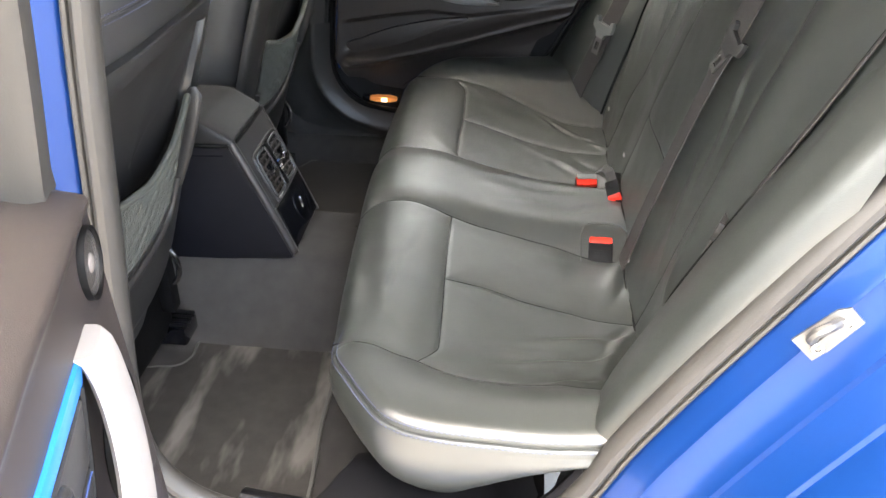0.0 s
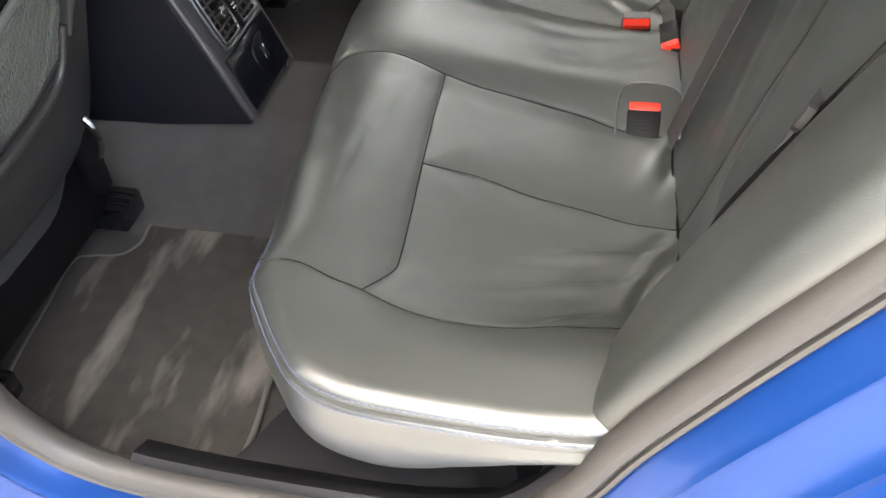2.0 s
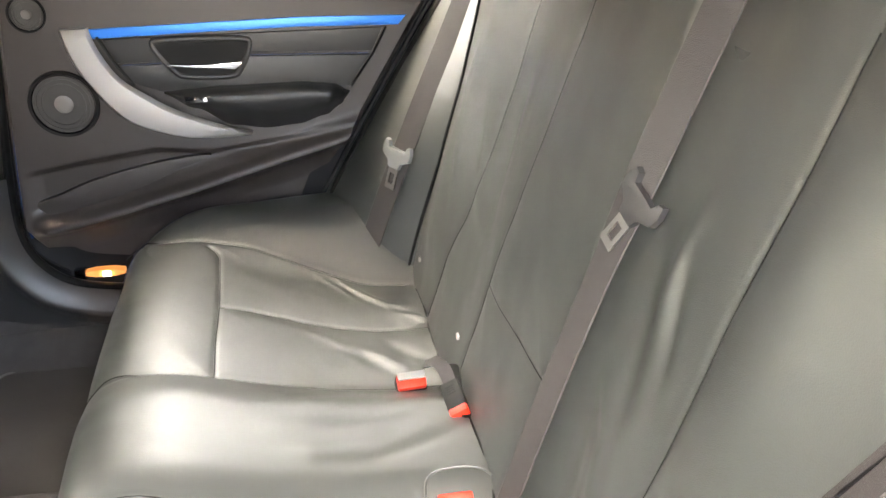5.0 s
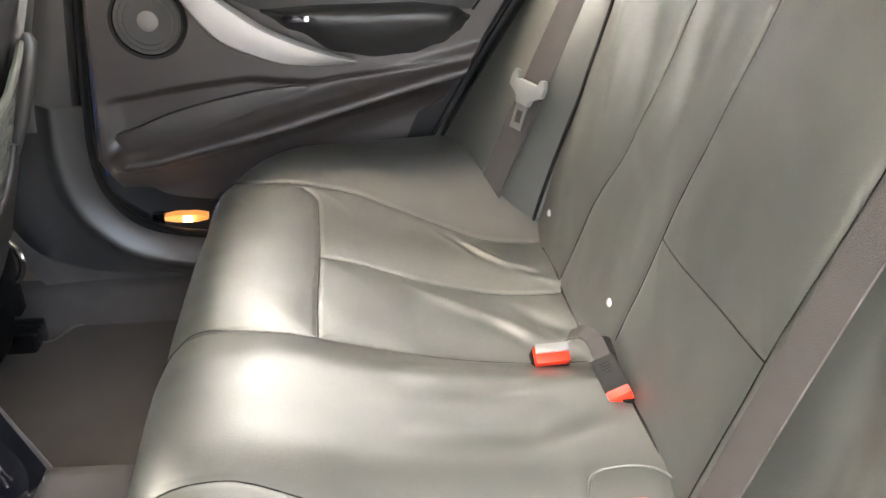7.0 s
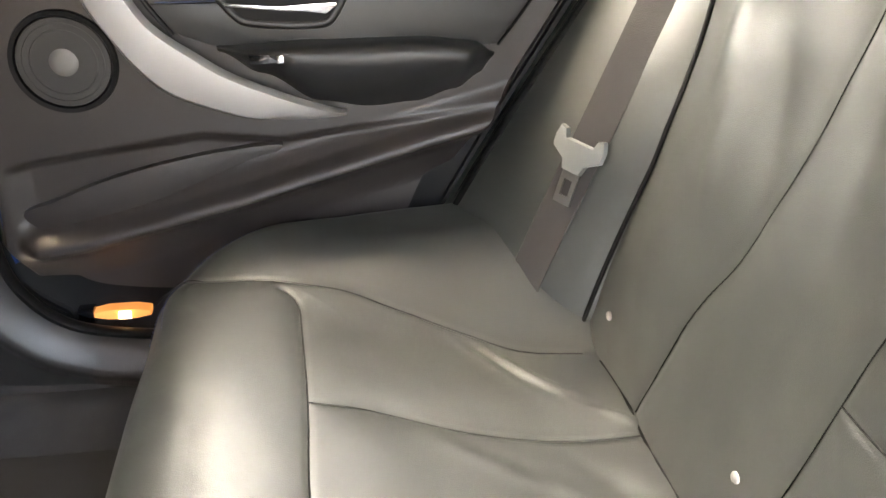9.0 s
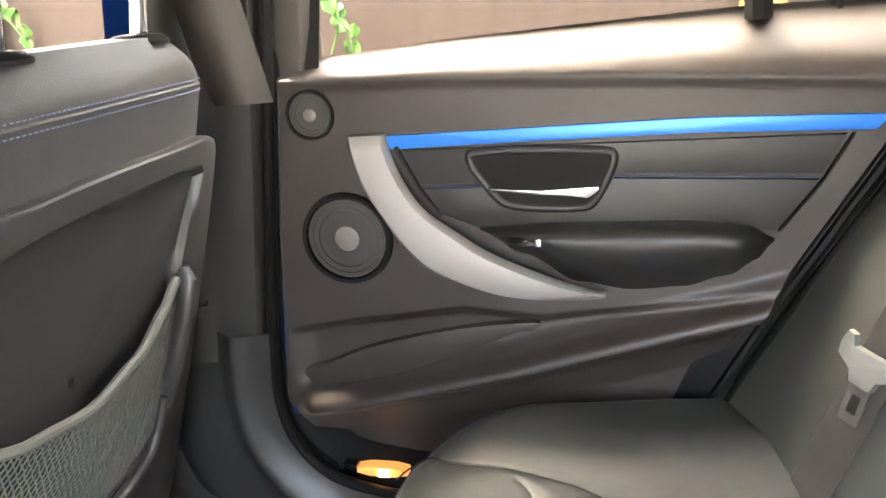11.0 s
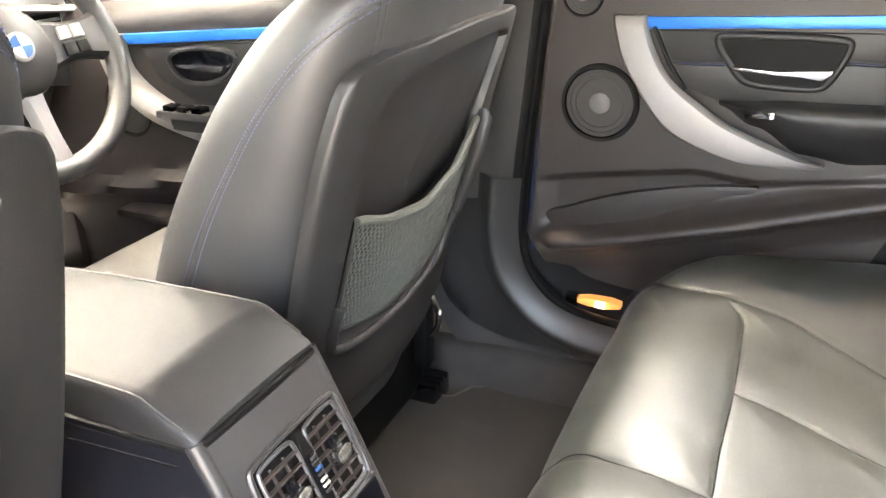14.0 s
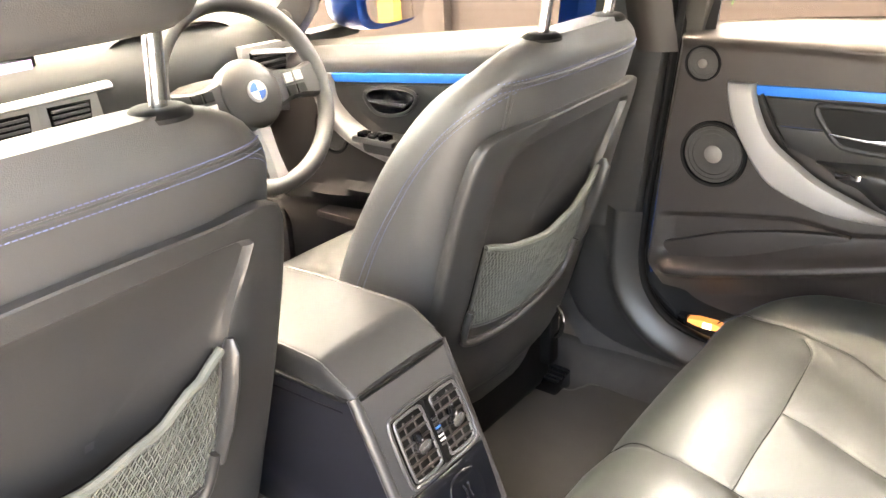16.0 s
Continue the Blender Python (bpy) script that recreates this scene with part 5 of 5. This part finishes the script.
# ---- striker on the near jamb ----
striker = thing("door_striker", "zinc-plated door striker loop bolted to the blue jamb", "door striker")
st_at = frame_of((0.385, -0.757, 0.720), (0.55, 0.0, 0.84), (-0.25, -0.95, 0.1)) @ Matrix.Scale(0.74, 4)
put = lambda a, b, c: st_at @ Vector((a, b, c))
part("base_plate", prism([(-0.030, -0.042), (0.010, -0.046), (0.014, -0.020), (0.014, 0.040), (-0.012, 0.044), (-0.022, 0.030)], 0.0, 0.004, put, 0.001), ZINC, striker)
part("loop", tube(curve_points([put(-0.012, -0.022, 0.003), put(-0.020, -0.018, 0.020), put(-0.026, -0.004, 0.030), put(-0.020, 0.012, 0.026), put(-0.008, 0.020, 0.004)], 5), 0.0055, 8), ZINC, striker)
part("tongue", prism([(-0.008, -0.03), (0.004, -0.03), (0.004, 0.03), (-0.008, 0.03)], 0.003, 0.010, put, 0.003), ZINC, striker)
for b in (-0.026, 0.026):
    part("bolt", lathe([(0.0095, 0), (0.0095, 0.004), (0.008, 0.006), (0.005, 0.006), (0.0045, 0.003), (0.0005, 0.003)], st_at @ Matrix.Translation((0.000, b, 0.004)), 16), CHROME, striker, "round bolt head")


# ---- roof, screens, rear shelf, front of cabin ----
rows = []
for i in range(14):
    x = -0.95 + 1.75 * i / 13
    rows.append([(x, -0.74 + 1.48 * j / 12, 1.30 - 0.05 * ((j - 6) / 6) ** 2 - 0.05 * ((x + 0.1) / 0.85) ** 2) for j in range(13)])
roof = part("ceiling", grid(rows), ROOF, None, "grey headliner under the roof", category="ceiling", kind="structure")
roof.modifiers.new("thick", "SOLIDIFY").thickness = -0.03
part("wall_rear_shelf", box(0.44, 0.85, -0.72, 0.72, 0.93, 0.97, 0.01), DASH, None, "dark rear parcel shelf", category="shelf", kind="structure")
part("wall_seat_bulkhead", box(0.47, 0.49, -0.72, 0.72, 0.15, 0.95, 0.0), DARK, None, "dark bulkhead behind the rear seat", category="wall", kind="structure")
part("wall_footwell", box(-1.75, -1.70, -0.72, 0.72, 0.10, 0.85, 0.0), DARK, None, "dark front bulkhead", category="wall", kind="structure")

for s, nm in ((-1, "wall_kick_near"), (1, "wall_kick_far")):
    part(nm, box(-1.76, -1.40, min(s * 0.60, s * 0.70), max(s * 0.60, s * 0.70), 0.08, 0.87, 0.01), PLASTIC, None, "dark plastic footwell side", category="wall", kind="structure")
    part(nm + "_shell", prism([(-1.76, 0.86), (-1.40, 0.80), (-1.40, 0.05), (-1.76, 0.05)], 0.705, 0.72, lambda a, b, c, s=s: (a, s * c, b)), PAINT, None, "blue front wing side", category="car body", kind="structure")
dash = thing("dashboard", "dark soft-touch dashboard with silver-framed air vents", "dashboard")
prof = [(-1.75, 0.90), (-1.60, 0.905), (-1.45, 0.895), (-1.38, 0.875), (-1.345, 0.835), (-1.335, 0.80), (-1.335, 0.75), (-1.345, 0.70), (-1.40, 0.60), (-1.55, 0.50), (-1.70, 0.48)]
part("dash_body", grid([[(x, y, z) for x, z in prof] for y in [-0.70 + 1.38 * k / 20 for k in range(21)]]), DASH, dash)
def arch(k, n, half, low, high):
    """A flat-topped arch across the car, k of n steps."""
    t = math.pi * k / n
    c, q = math.cos(t), math.sin(t)
    return 0.345 + half * math.copysign(abs(c) ** 0.55, c), low + (high - low) * q ** 0.55


part("instrument_hood", grid([[(-1.375 - 0.18 * v - 0.03 * (z - 0.76), y, z - 0.03 * v) for y, z in [arch(k, 24, 0.185, 0.755, 0.898 + 0.012 * v) for k in range(25)]] for v in (0.0, 0.04, 0.3, 0.7, 1.0)]), DARK, dash, "hooded instrument binnacle")
part("instrument_face", prism([arch(k, 20, 0.180, 0.755, 0.890) for k in range(21)], 0, 0.01, lambda a, b, c: (-1.42 + c, a, b)), GLOSS, dash, "dark glossy instrument face")
for y in (0.265, 0.425):
    part("dial_ring", tube([(-1.407, y + 0.056 * math.cos(math.tau * k / 30), 0.822 + 0.052 * math.sin(math.tau * k / 30)) for k in range(30)], 0.0022, 6, True), BEZEL, dash)


def dash_vent(y0, y1, z0, z1):
    part("vent_surround", prism([(y0 - 0.03, z0 - 0.012), (y1 + 0.03, z0 - 0.020), (y1 + 0.022, z1 + 0.016), (y0 - 0.022, z1 + 0.018)], -0.01, 0.010, lambda a, b, c: (-1.335 + c, a, b), 0.006), SILVER, dash, "satin silver vent surround")
    part("vent_mouth", prism([(y0, z0), (y1, z0 - 0.004), (y1 + 0.004, z1), (y0 - 0.002, z1 + 0.002)], 0.004, 0.0125, lambda a, b, c: (-1.335 + c, a, b)), DARK, dash)
    for k in range(3):
        z = z0 + (z1 - z0) * (k + 0.7) / 3.4
        part("slat", box(-1.328, -1.318, y0 + 0.004, y1 - 0.002, z - 0.003, z + 0.002, 0.001), BEZEL, dash)


for y0, y1 in ((-0.66, 0.155), (0.505, 0.675)):
    part("dash_trim", tube([(-1.333 + 0.012 * math.sin(math.pi * k / 12), y0 + (y1 - y0) * k / 12, 0.818 - 0.02 * (y0 > 0) * k / 12) for k in range(13)], 0.013, 10, squash=0.5), SILVER, dash, "satin silver strip along the dashboard")
dash_vent(-0.10, -0.02, 0.765, 0.800)
dash_vent(0.02, 0.10, 0.765, 0.800)
dash_vent(0.50, 0.60, 0.765, 0.815)
part("control_panel", prism([(0.47, 0.69), (0.62, 0.66), (0.63, 0.755), (0.48, 0.765)], -0.01, 0.010, lambda a, b, c: (-1.335 + c, a, b), 0.004), BEZEL, dash, "light switch panel")
part("centre_stack", prism([(-0.16, 0.50), (0.13, 0.50), (0.15, 0.75), (-0.17, 0.75)], -0.02, 0.012, lambda a, b, c: (-1.35 + c, a, b), 0.008), GLOSS, dash, "gloss black centre stack")

screen = thing("navigation_display", "dark purple navigation display standing on the dashboard", "display")
part("display_case", box(-1.40, -1.375, -0.20, 0.045, 0.795, 0.892, 0.008), GLOSS, screen)
part("display_picture", box(-1.376, -1.373, -0.19, 0.035, 0.803, 0.884, 0.001), SCREEN, screen, "dark purple picture")
part("display_map", prism(rounded([(-0.12, 0.812), (0.02, 0.806), (0.005, 0.845), (-0.05, 0.862), (-0.13, 0.85)]), 0, 0.002, lambda a, b, c: (-1.3732 + c, a, b)), SCREEN_MAP, screen, "amber map area")

# steering wheel
wheel = thing("steering_wheel", "black leather steering wheel with round hub and silver switches", "steering wheel")
wm = Matrix.Translation((-1.115, 0.318, 0.785)) @ pose(0, 0, 0, 0, 68, 0)
ring = [wm @ Vector((0.186 * math.cos(t), 0.190 * math.sin(t), 0)) for t in [math.tau * k / 64 for k in range(64)]]
part("rim", tube(ring, [0.0180 + 0.0025 * math.exp(-((((k / 64 * 4) % 4 - 1.6) / 0.3) ** 2)) for k in range(64)], 14, True), LEATHER_FRONT, wheel)
hub = [(0.068, -0.03), (0.072, 0.0), (0.068, 0.014), (0.055, 0.023), (0.024, 0.028), (0.001, 0.029)]
part("hub", lathe(hub, wm, 36), SHELL, wheel, "round hub pad")
badge = part("badge", lathe([(0.022, 0.028), (0.022, 0.032), (0.0195, 0.0325), (0.0005, 0.0325)], wm, 24), SILVER, wheel, "round badge in plain quarters")
for q in range(4):
    pts = [(0, 0)] + [(0.0175 * math.cos(math.pi / 2 * (q + k / 6 + 0.0)), 0.0175 * math.sin(math.pi / 2 * (q + k / 6 + 0.0))) for k in range(7)]
    part("badge_quarter", prism(pts, 0.032, 0.0334, lambda a, b, c: wm @ Vector((a, b, c))), BADGE_WHITE if q % 2 else BADGE_BLUE, badge)
for ang, w in ((90, 0.040), (-90, 0.040), (0, 0.018)):
    t = radians(ang)
    d0, n0 = Vector((math.cos(t), math.sin(t), 0)), Vector((-math.sin(t), math.cos(t), 0))
    rows = []
    for k in range(7):
        r = 0.062 + 0.116 * k / 6
        ww = w * (1 - 0.25 * math.sin(math.pi * k / 6))
        rows.append([wm @ (d0 * r + n0 * a * ww + Vector((0, 0, b))) for a, b in ((-1, -0.012), (-1, 0.004), (-0.8, 0.010), (0.8, 0.010), (1, 0.004), (1, -0.012))])
    part("spoke", grid(rows, closed_v=True, caps=True), SHELL if ang else SILVER, wheel)
    if ang:
        for i in range(2):
            for j in range(2):
                p = d0 * (0.098 + 0.026 * i) + n0 * (-0.014 + 0.026 * j)
                part("switch_button", prism([(-0.011, -0.010), (0.011, -0.010), (0.010, 0.010), (-0.010, 0.010)], 0.009, 0.015, lambda a, b, c: wm @ (p + d0 * a + n0 * b + Vector((0, 0, c))), 0.002), SILVER if j else DARK, wheel)
part("column_shroud", tube([(-1.14, 0.318, 0.775), (-1.25, 0.318, 0.74), (-1.40, 0.318, 0.69)], [0.05, 0.06, 0.07], 16), PLASTIC, wheel)


# ---- front driver's door (far side) ----
fd = thing("front_door", "closed front door with blue strip and silver pull handle", "car door")


def front_side(x, inward, z):
    """Runs slightly towards the middle of the car at the front."""
    return (x, 0.735 + 0.13 * (x + 0.5) - inward, z)


rows = []
for i in range(40):
    v = i / 39
    row = []
    for j in range(50):
        x = -1.42 + 0.90 * j / 49
        belt = 0.805 + 0.10 * (x + 1.36)
        z = 0.20 + v * (belt + 0.012 - 0.20)
        inn = 0.03 - 0.05 * smooth(z, belt - 0.035, belt + 0.012) + 0.03 * math.exp(-(((z - (0.45 + 0.18 * (x + 1.35))) / 0.015) ** 2)) - 0.03 * smooth(0.45 + 0.18 * (x + 1.35) - z, 0, 0.1)
        row.append(front_side(x, inn, z))
    rows.append(row)
panel_rows = rows
part("inner_panel", grid(rows), PLASTIC, fd, "dark textured inner panel")
up = [(-1.178, 0.766), (-1.170, 0.705), (-1.110, 0.650), (-1.01, 0.610), (-0.93, 0.575)]
dn = [(-0.94, 0.560), (-1.03, 0.574), (-1.147, 0.616), (-1.212, 0.684), (-1.236, 0.762)]
upc, dnc = curve_points([(a, b, 0) for a, b in up], 6), curve_points([(a, b, 0) for a, b in dn], 6)[::-1]
rows = []
for a, b in zip(upc, dnc):
    rows.append([front_side(*(lambda q: (q.x, 0.035 + o, q.y))(a.lerp(b, s))) for s, o in ((0, 0), (0.03, 0.02), (0.2, 0.03), (0.5, 0.035), (0.8, 0.03), (0.97, 0.02), (1, 0), (0.5, -0.006))])
handle_rows = rows
part("pull_handle", grid(rows, closed_v=True, caps=True), SILVER, fd, "satin silver curved pull handle")
part("accent_strip", prism([(-1.184, 0.765), (-0.78, 0.790), (-0.78, 0.772), (-1.171, 0.747)], 0.02, 0.042, lambda a, b, c: front_side(a, c, b), 0.004), BLUE_TRIM, fd, "bright blue accent strip")
part("leather_insert", prism([(-1.150, 0.742), (-0.78, 0.765), (-0.80, 0.64), (-1.05, 0.645), (-1.12, 0.685)], 0.02, 0.036, lambda a, b, c: front_side(a, c, b), 0.004), DOOR_LEATHER, fd, "black leather door insert")
cup = [(-1.103, 0.742), (-0.95, 0.748), (-0.965, 0.700), (-1.02, 0.680), (-1.075, 0.684)]
part("opener_cup", prism(rounded(cup, 1), 0.03, 0.039, lambda a, b, c: front_side(a, c, b), 0.003), GLOSS, fd)
part("opener_rim", tube([front_side(a, 0.040, b) for a, b in rounded(cup, 2)], 0.0045, 8, True), DOOR_LEATHER, fd)
part("pocket_shelf", box(-1.25, -0.62, 0.575, 0.66, 0.405, 0.425, 0.008, Matrix.Translation((0, 0, 0.005))), PLASTIC, fd, "dark pocket ledge")
part("opener_lever", prism([(-1.085, 0.712), (-0.975, 0.716), (-0.985, 0.704), (-1.04, 0.707)], 0.036, 0.05, lambda a, b, c: front_side(a, c, b), 0.003), CHROME, fd, "chrome opener lever")
part("armrest", box(-1.08, -0.70, 0.58, 0.66, 0.600, 0.640, 0.015), DOOR_LEATHER, fd, "black padded armrest")
part("switch_panel", box(-1.10, -0.98, 0.572, 0.606, 0.626, 0.640, 0.004), BEZEL, fd, "satin grey switch panel")
for k in range(3):
    part("window_switch", box(-1.085 + 0.032 * k, -1.062 + 0.032 * k, 0.575, 0.600, 0.636, 0.650, 0.003), CHROME if k % 2 else GLOSS, fd)
fm = Matrix(((1, 0, 0, -1.20), (0, 0, -1, front_side(-1.20, 0.032, 0)[1]), (0, 1, 0, 0.630), (0, 0, 0, 1)))
fs = part("midrange_speaker", lathe([(0.055, -0.004), (0.058, 0.004), (0.053, 0.006), (0.050, 0.002)], fm), DARK, fd)
part("grille", lathe([(0.050, 0.002), (0.048, 0.005), (0.02, 0.005), (0.001, 0.006)], fm), GRILLE, fs)
ml = [(-1.42, 0.822), (-1.34, 0.822), (-1.29, 0.835), (-1.235, 0.90), (-1.20, 0.98), (-1.25, 0.98)]
part("mirror_triangle", prism(ml, 0.0, 0.03, lambda a, b, c: front_side(a, c, b), 0.006), PLASTIC, fd, "triangular tweeter cover at the mirror")
tm = Matrix(((1, 0, 0, -1.305), (0, 0, -1, front_side(-1.305, 0.031, 0)[1]), (0, 1, 0, 0.875), (0, 0, 0, 1)))
part("tweeter", lathe([(0.026, 0), (0.025, 0.004), (0.015, 0.005), (0.001, 0.005)], tm, 24), GRILLE, fd)
part("window_pane", prism([(-1.46, 0.80), (-0.44, 0.88), (-0.40, 1.26), (-0.96, 1.26)], 0, 0.004, lambda a, b, c: front_side(a, c - 0.01 + 0.15 * max(0, b - 0.85), b)), GLASS, fd)
part("door_shell", prism([(-1.42, 0.30), (-0.50, 0.30), (-0.48, 0.86), (-1.40, 0.80)], -0.06, -0.035, lambda a, b, c: front_side(a, c, b), 0.004), PAINT, fd, "blue painted door shell")

# passenger's front door, closed
pd = thing("front_door", "closed front door with silver pull handle beside the passenger seat", "car door")
for nm, bm, mat, lab in (("inner_panel", grid(panel_rows), PLASTIC, "dark textured inner panel"), ("pull_handle", grid(handle_rows, closed_v=True, caps=True), SILVER, "satin silver curved pull handle"), ("door_shell", prism([(-1.42, 0.30), (-0.50, 0.30), (-0.48, 0.86), (-1.40, 0.80)], -0.06, -0.035, lambda a, b, c: front_side(a, c, b), 0.004), PAINT, "blue painted door shell"), ("window_pane", prism([(-1.46, 0.80), (-0.44, 0.88), (-0.40, 1.26), (-0.96, 1.26)], 0, 0.004, lambda a, b, c: front_side(a, c - 0.01 + 0.15 * max(0, b - 0.85), b)), GLASS, "clear window glass"), ("accent_strip", prism([(-1.184, 0.765), (-0.78, 0.790), (-0.78, 0.772), (-1.171, 0.747)], 0.02, 0.042, lambda a, b, c: front_side(a, c, b), 0.004), BLUE_TRIM, "bright blue accent strip")):
    bm.transform(Matrix.Scale(-1, 4, (0, 1, 0)))
    part(nm, bm, mat, pd, lab)
# A pillar and windscreen
for s in (-1, 1):
    part("wall_a_pillar", tube([(-1.48, s * 0.66, 0.84), (-1.20, s * 0.62, 1.05), (-0.92, s * 0.58, 1.24)], 0.045, 10), ROOF, None, "grey windscreen pillar trim", category="pillar", kind="structure")
    part("wall_b_pillar", grid([[(-0.40 - 0.10 * u - 0.05 * v, s * (0.700 - 0.09 * v - 0.02 * math.sin(math.pi * u)), 0.86 + 0.42 * v) for u in [k / 8 for k in range(9)]] for v in [k / 8 for k in range(9)]]), PILLAR if s < 0 else PLASTIC, None, "upper pillar trim beside the front seat", category="pillar", kind="structure")
for nm, q in (("window_1", [(-1.68, -0.73, 0.86), (-1.68, 0.73, 0.86), (-0.93, 0.66, 1.255), (-0.93, -0.66, 1.255)]), ("window_2", [(0.86, -0.62, 0.97), (0.86, 0.62, 0.97), (0.66, 0.55, 1.24), (0.66, -0.55, 1.24)])):
    bm = bmesh.new()
    bm.faces.new([bm.verts.new(p) for p in q])
    w = part(nm, bm, WINDSCREEN if nm == "window_1" else GLASS, None, "clear glass screen", category="window", kind="structure")
    w.modifiers.new("thick", "SOLIDIFY").thickness = 0.004
    w.visible_shadow = nm == "window_1"

# wing mirror
wing = thing("wing_mirror", "blue door mirror with reflecting glass outside the front door", "mirror")
rows = []
for i in range(9):
    t = i / 8 * math.pi * 0.62
    r = max(0.05, math.sin(t) ** 0.5)
    rows.append([(-1.315 - 0.11 * math.cos(t) + 0.25 * 0.10 * r * math.cos(0), 0.90 + 0.125 * r * math.copysign(abs(math.cos(q)) ** 0.5, math.cos(q)), 0.897 + 0.078 * r * math.copysign(abs(math.sin(q)) ** 0.6, math.sin(q))) for q in [math.tau * k / 28 for k in range(28)]])
part("housing", grid(rows, closed_v=True, caps=True), PAINT, wing)
part("glass", prism([(0.905 + 0.105 * math.copysign(abs(math.cos(q)) ** 0.5, math.cos(q)), 0.899 + 0.064 * math.copysign(abs(math.sin(q)) ** 0.6, math.sin(q))) for q in [math.tau * k / 28 for k in range(28)]], 0, 0.004, lambda a, b, c: (-1.236 + c + 0.06 * (a - 0.90), a, b)), MIRROR, wing, "reflecting mirror glass")
part("arm", box(-1.40, -1.34, 0.70, 0.88, 0.80, 0.83, 0.01), DARK, wing)


# ---- fence and plants ----
fence = thing("garden_fence", "brown overlapped timber board fence beside the car", "fence", kind="structure")
random.seed(3)
board = bmesh.new()
b0 = prism([(0, 0), (0.135, 0), (0.135, 0.006), (0, 0.016)], GROUND, 1.75, lambda a, b, c: (a, -b, c))
bmesh.ops.recalc_face_normals(b0, faces=b0.faces)
bme = bpy.data.meshes.new("board")
b0.to_mesh(bme)
b0.free()
board.free()
bme.materials.append(FENCE)
for k in range(64):
    x = -6.0 + 0.122 * k
    b = new("board", bme)
    b.parent = fence
    b.location = (x, 2.30 + 0.004 * (k % 2) + random.uniform(-0.004, 0.004), random.uniform(-0.02, 0.02))
    b.rotation_euler = (0, 0, radians(random.uniform(-1.5, 1.5)))
for x in (-4.4, -2.2, 0.36, 2.2):
    part("post", box(x - 0.06, x + 0.06, 2.235, 2.29, GROUND, 1.85, 0.006), FENCE_NEW if x > 0 and x < 1 else FENCE, fence)
for z in (0.35, 1.35):
    part("rail", box(-6.0, 1.8, 2.31, 2.35, z - 0.04, z + 0.04, 0.004), FENCE, fence)


def sprig(origin, seed):
    random.seed(seed)
    t = thing("climbing_plant", "green leafy shoot growing through the fence", "plant", "shoots at the fence")
    o = Vector(origin)
    stem = curve_points([o, o + Vector((0.04, -0.03, 0.10)), o + Vector((0.0, -0.05, 0.20)), o + Vector((-0.08, -0.06, 0.27))], 5)
    part("stem", tube(stem, 0.003, 6), LEAF, t)
    for k in range(9):
        p = stem[3 + (k * 11 // 9)]
        m = Matrix.Translation(p) @ pose(0, 0, 0, random.uniform(40, 120), random.uniform(-30, 30), random.uniform(0, 360))
        w = random.uniform(0.4, 0.75)
        rows = [[m @ Vector((0.035 * w * s * math.sin(math.pi * v) ** 0.8, 0.085 * w * v, 0.01 * abs(s) + 0.01 * math.sin(3 * v))) for s in (-1, -0.5, 0, 0.5, 1)] for v in [j / 6 for j in range(7)]]
        part("leaf", grid(rows), LEAF, t)
    return t


sprig((-0.86, 2.23, 0.72), 5)
sprig((-0.90, 2.22, 0.80), 8)
sprig((-2.05, 2.285, 0.75), 9)
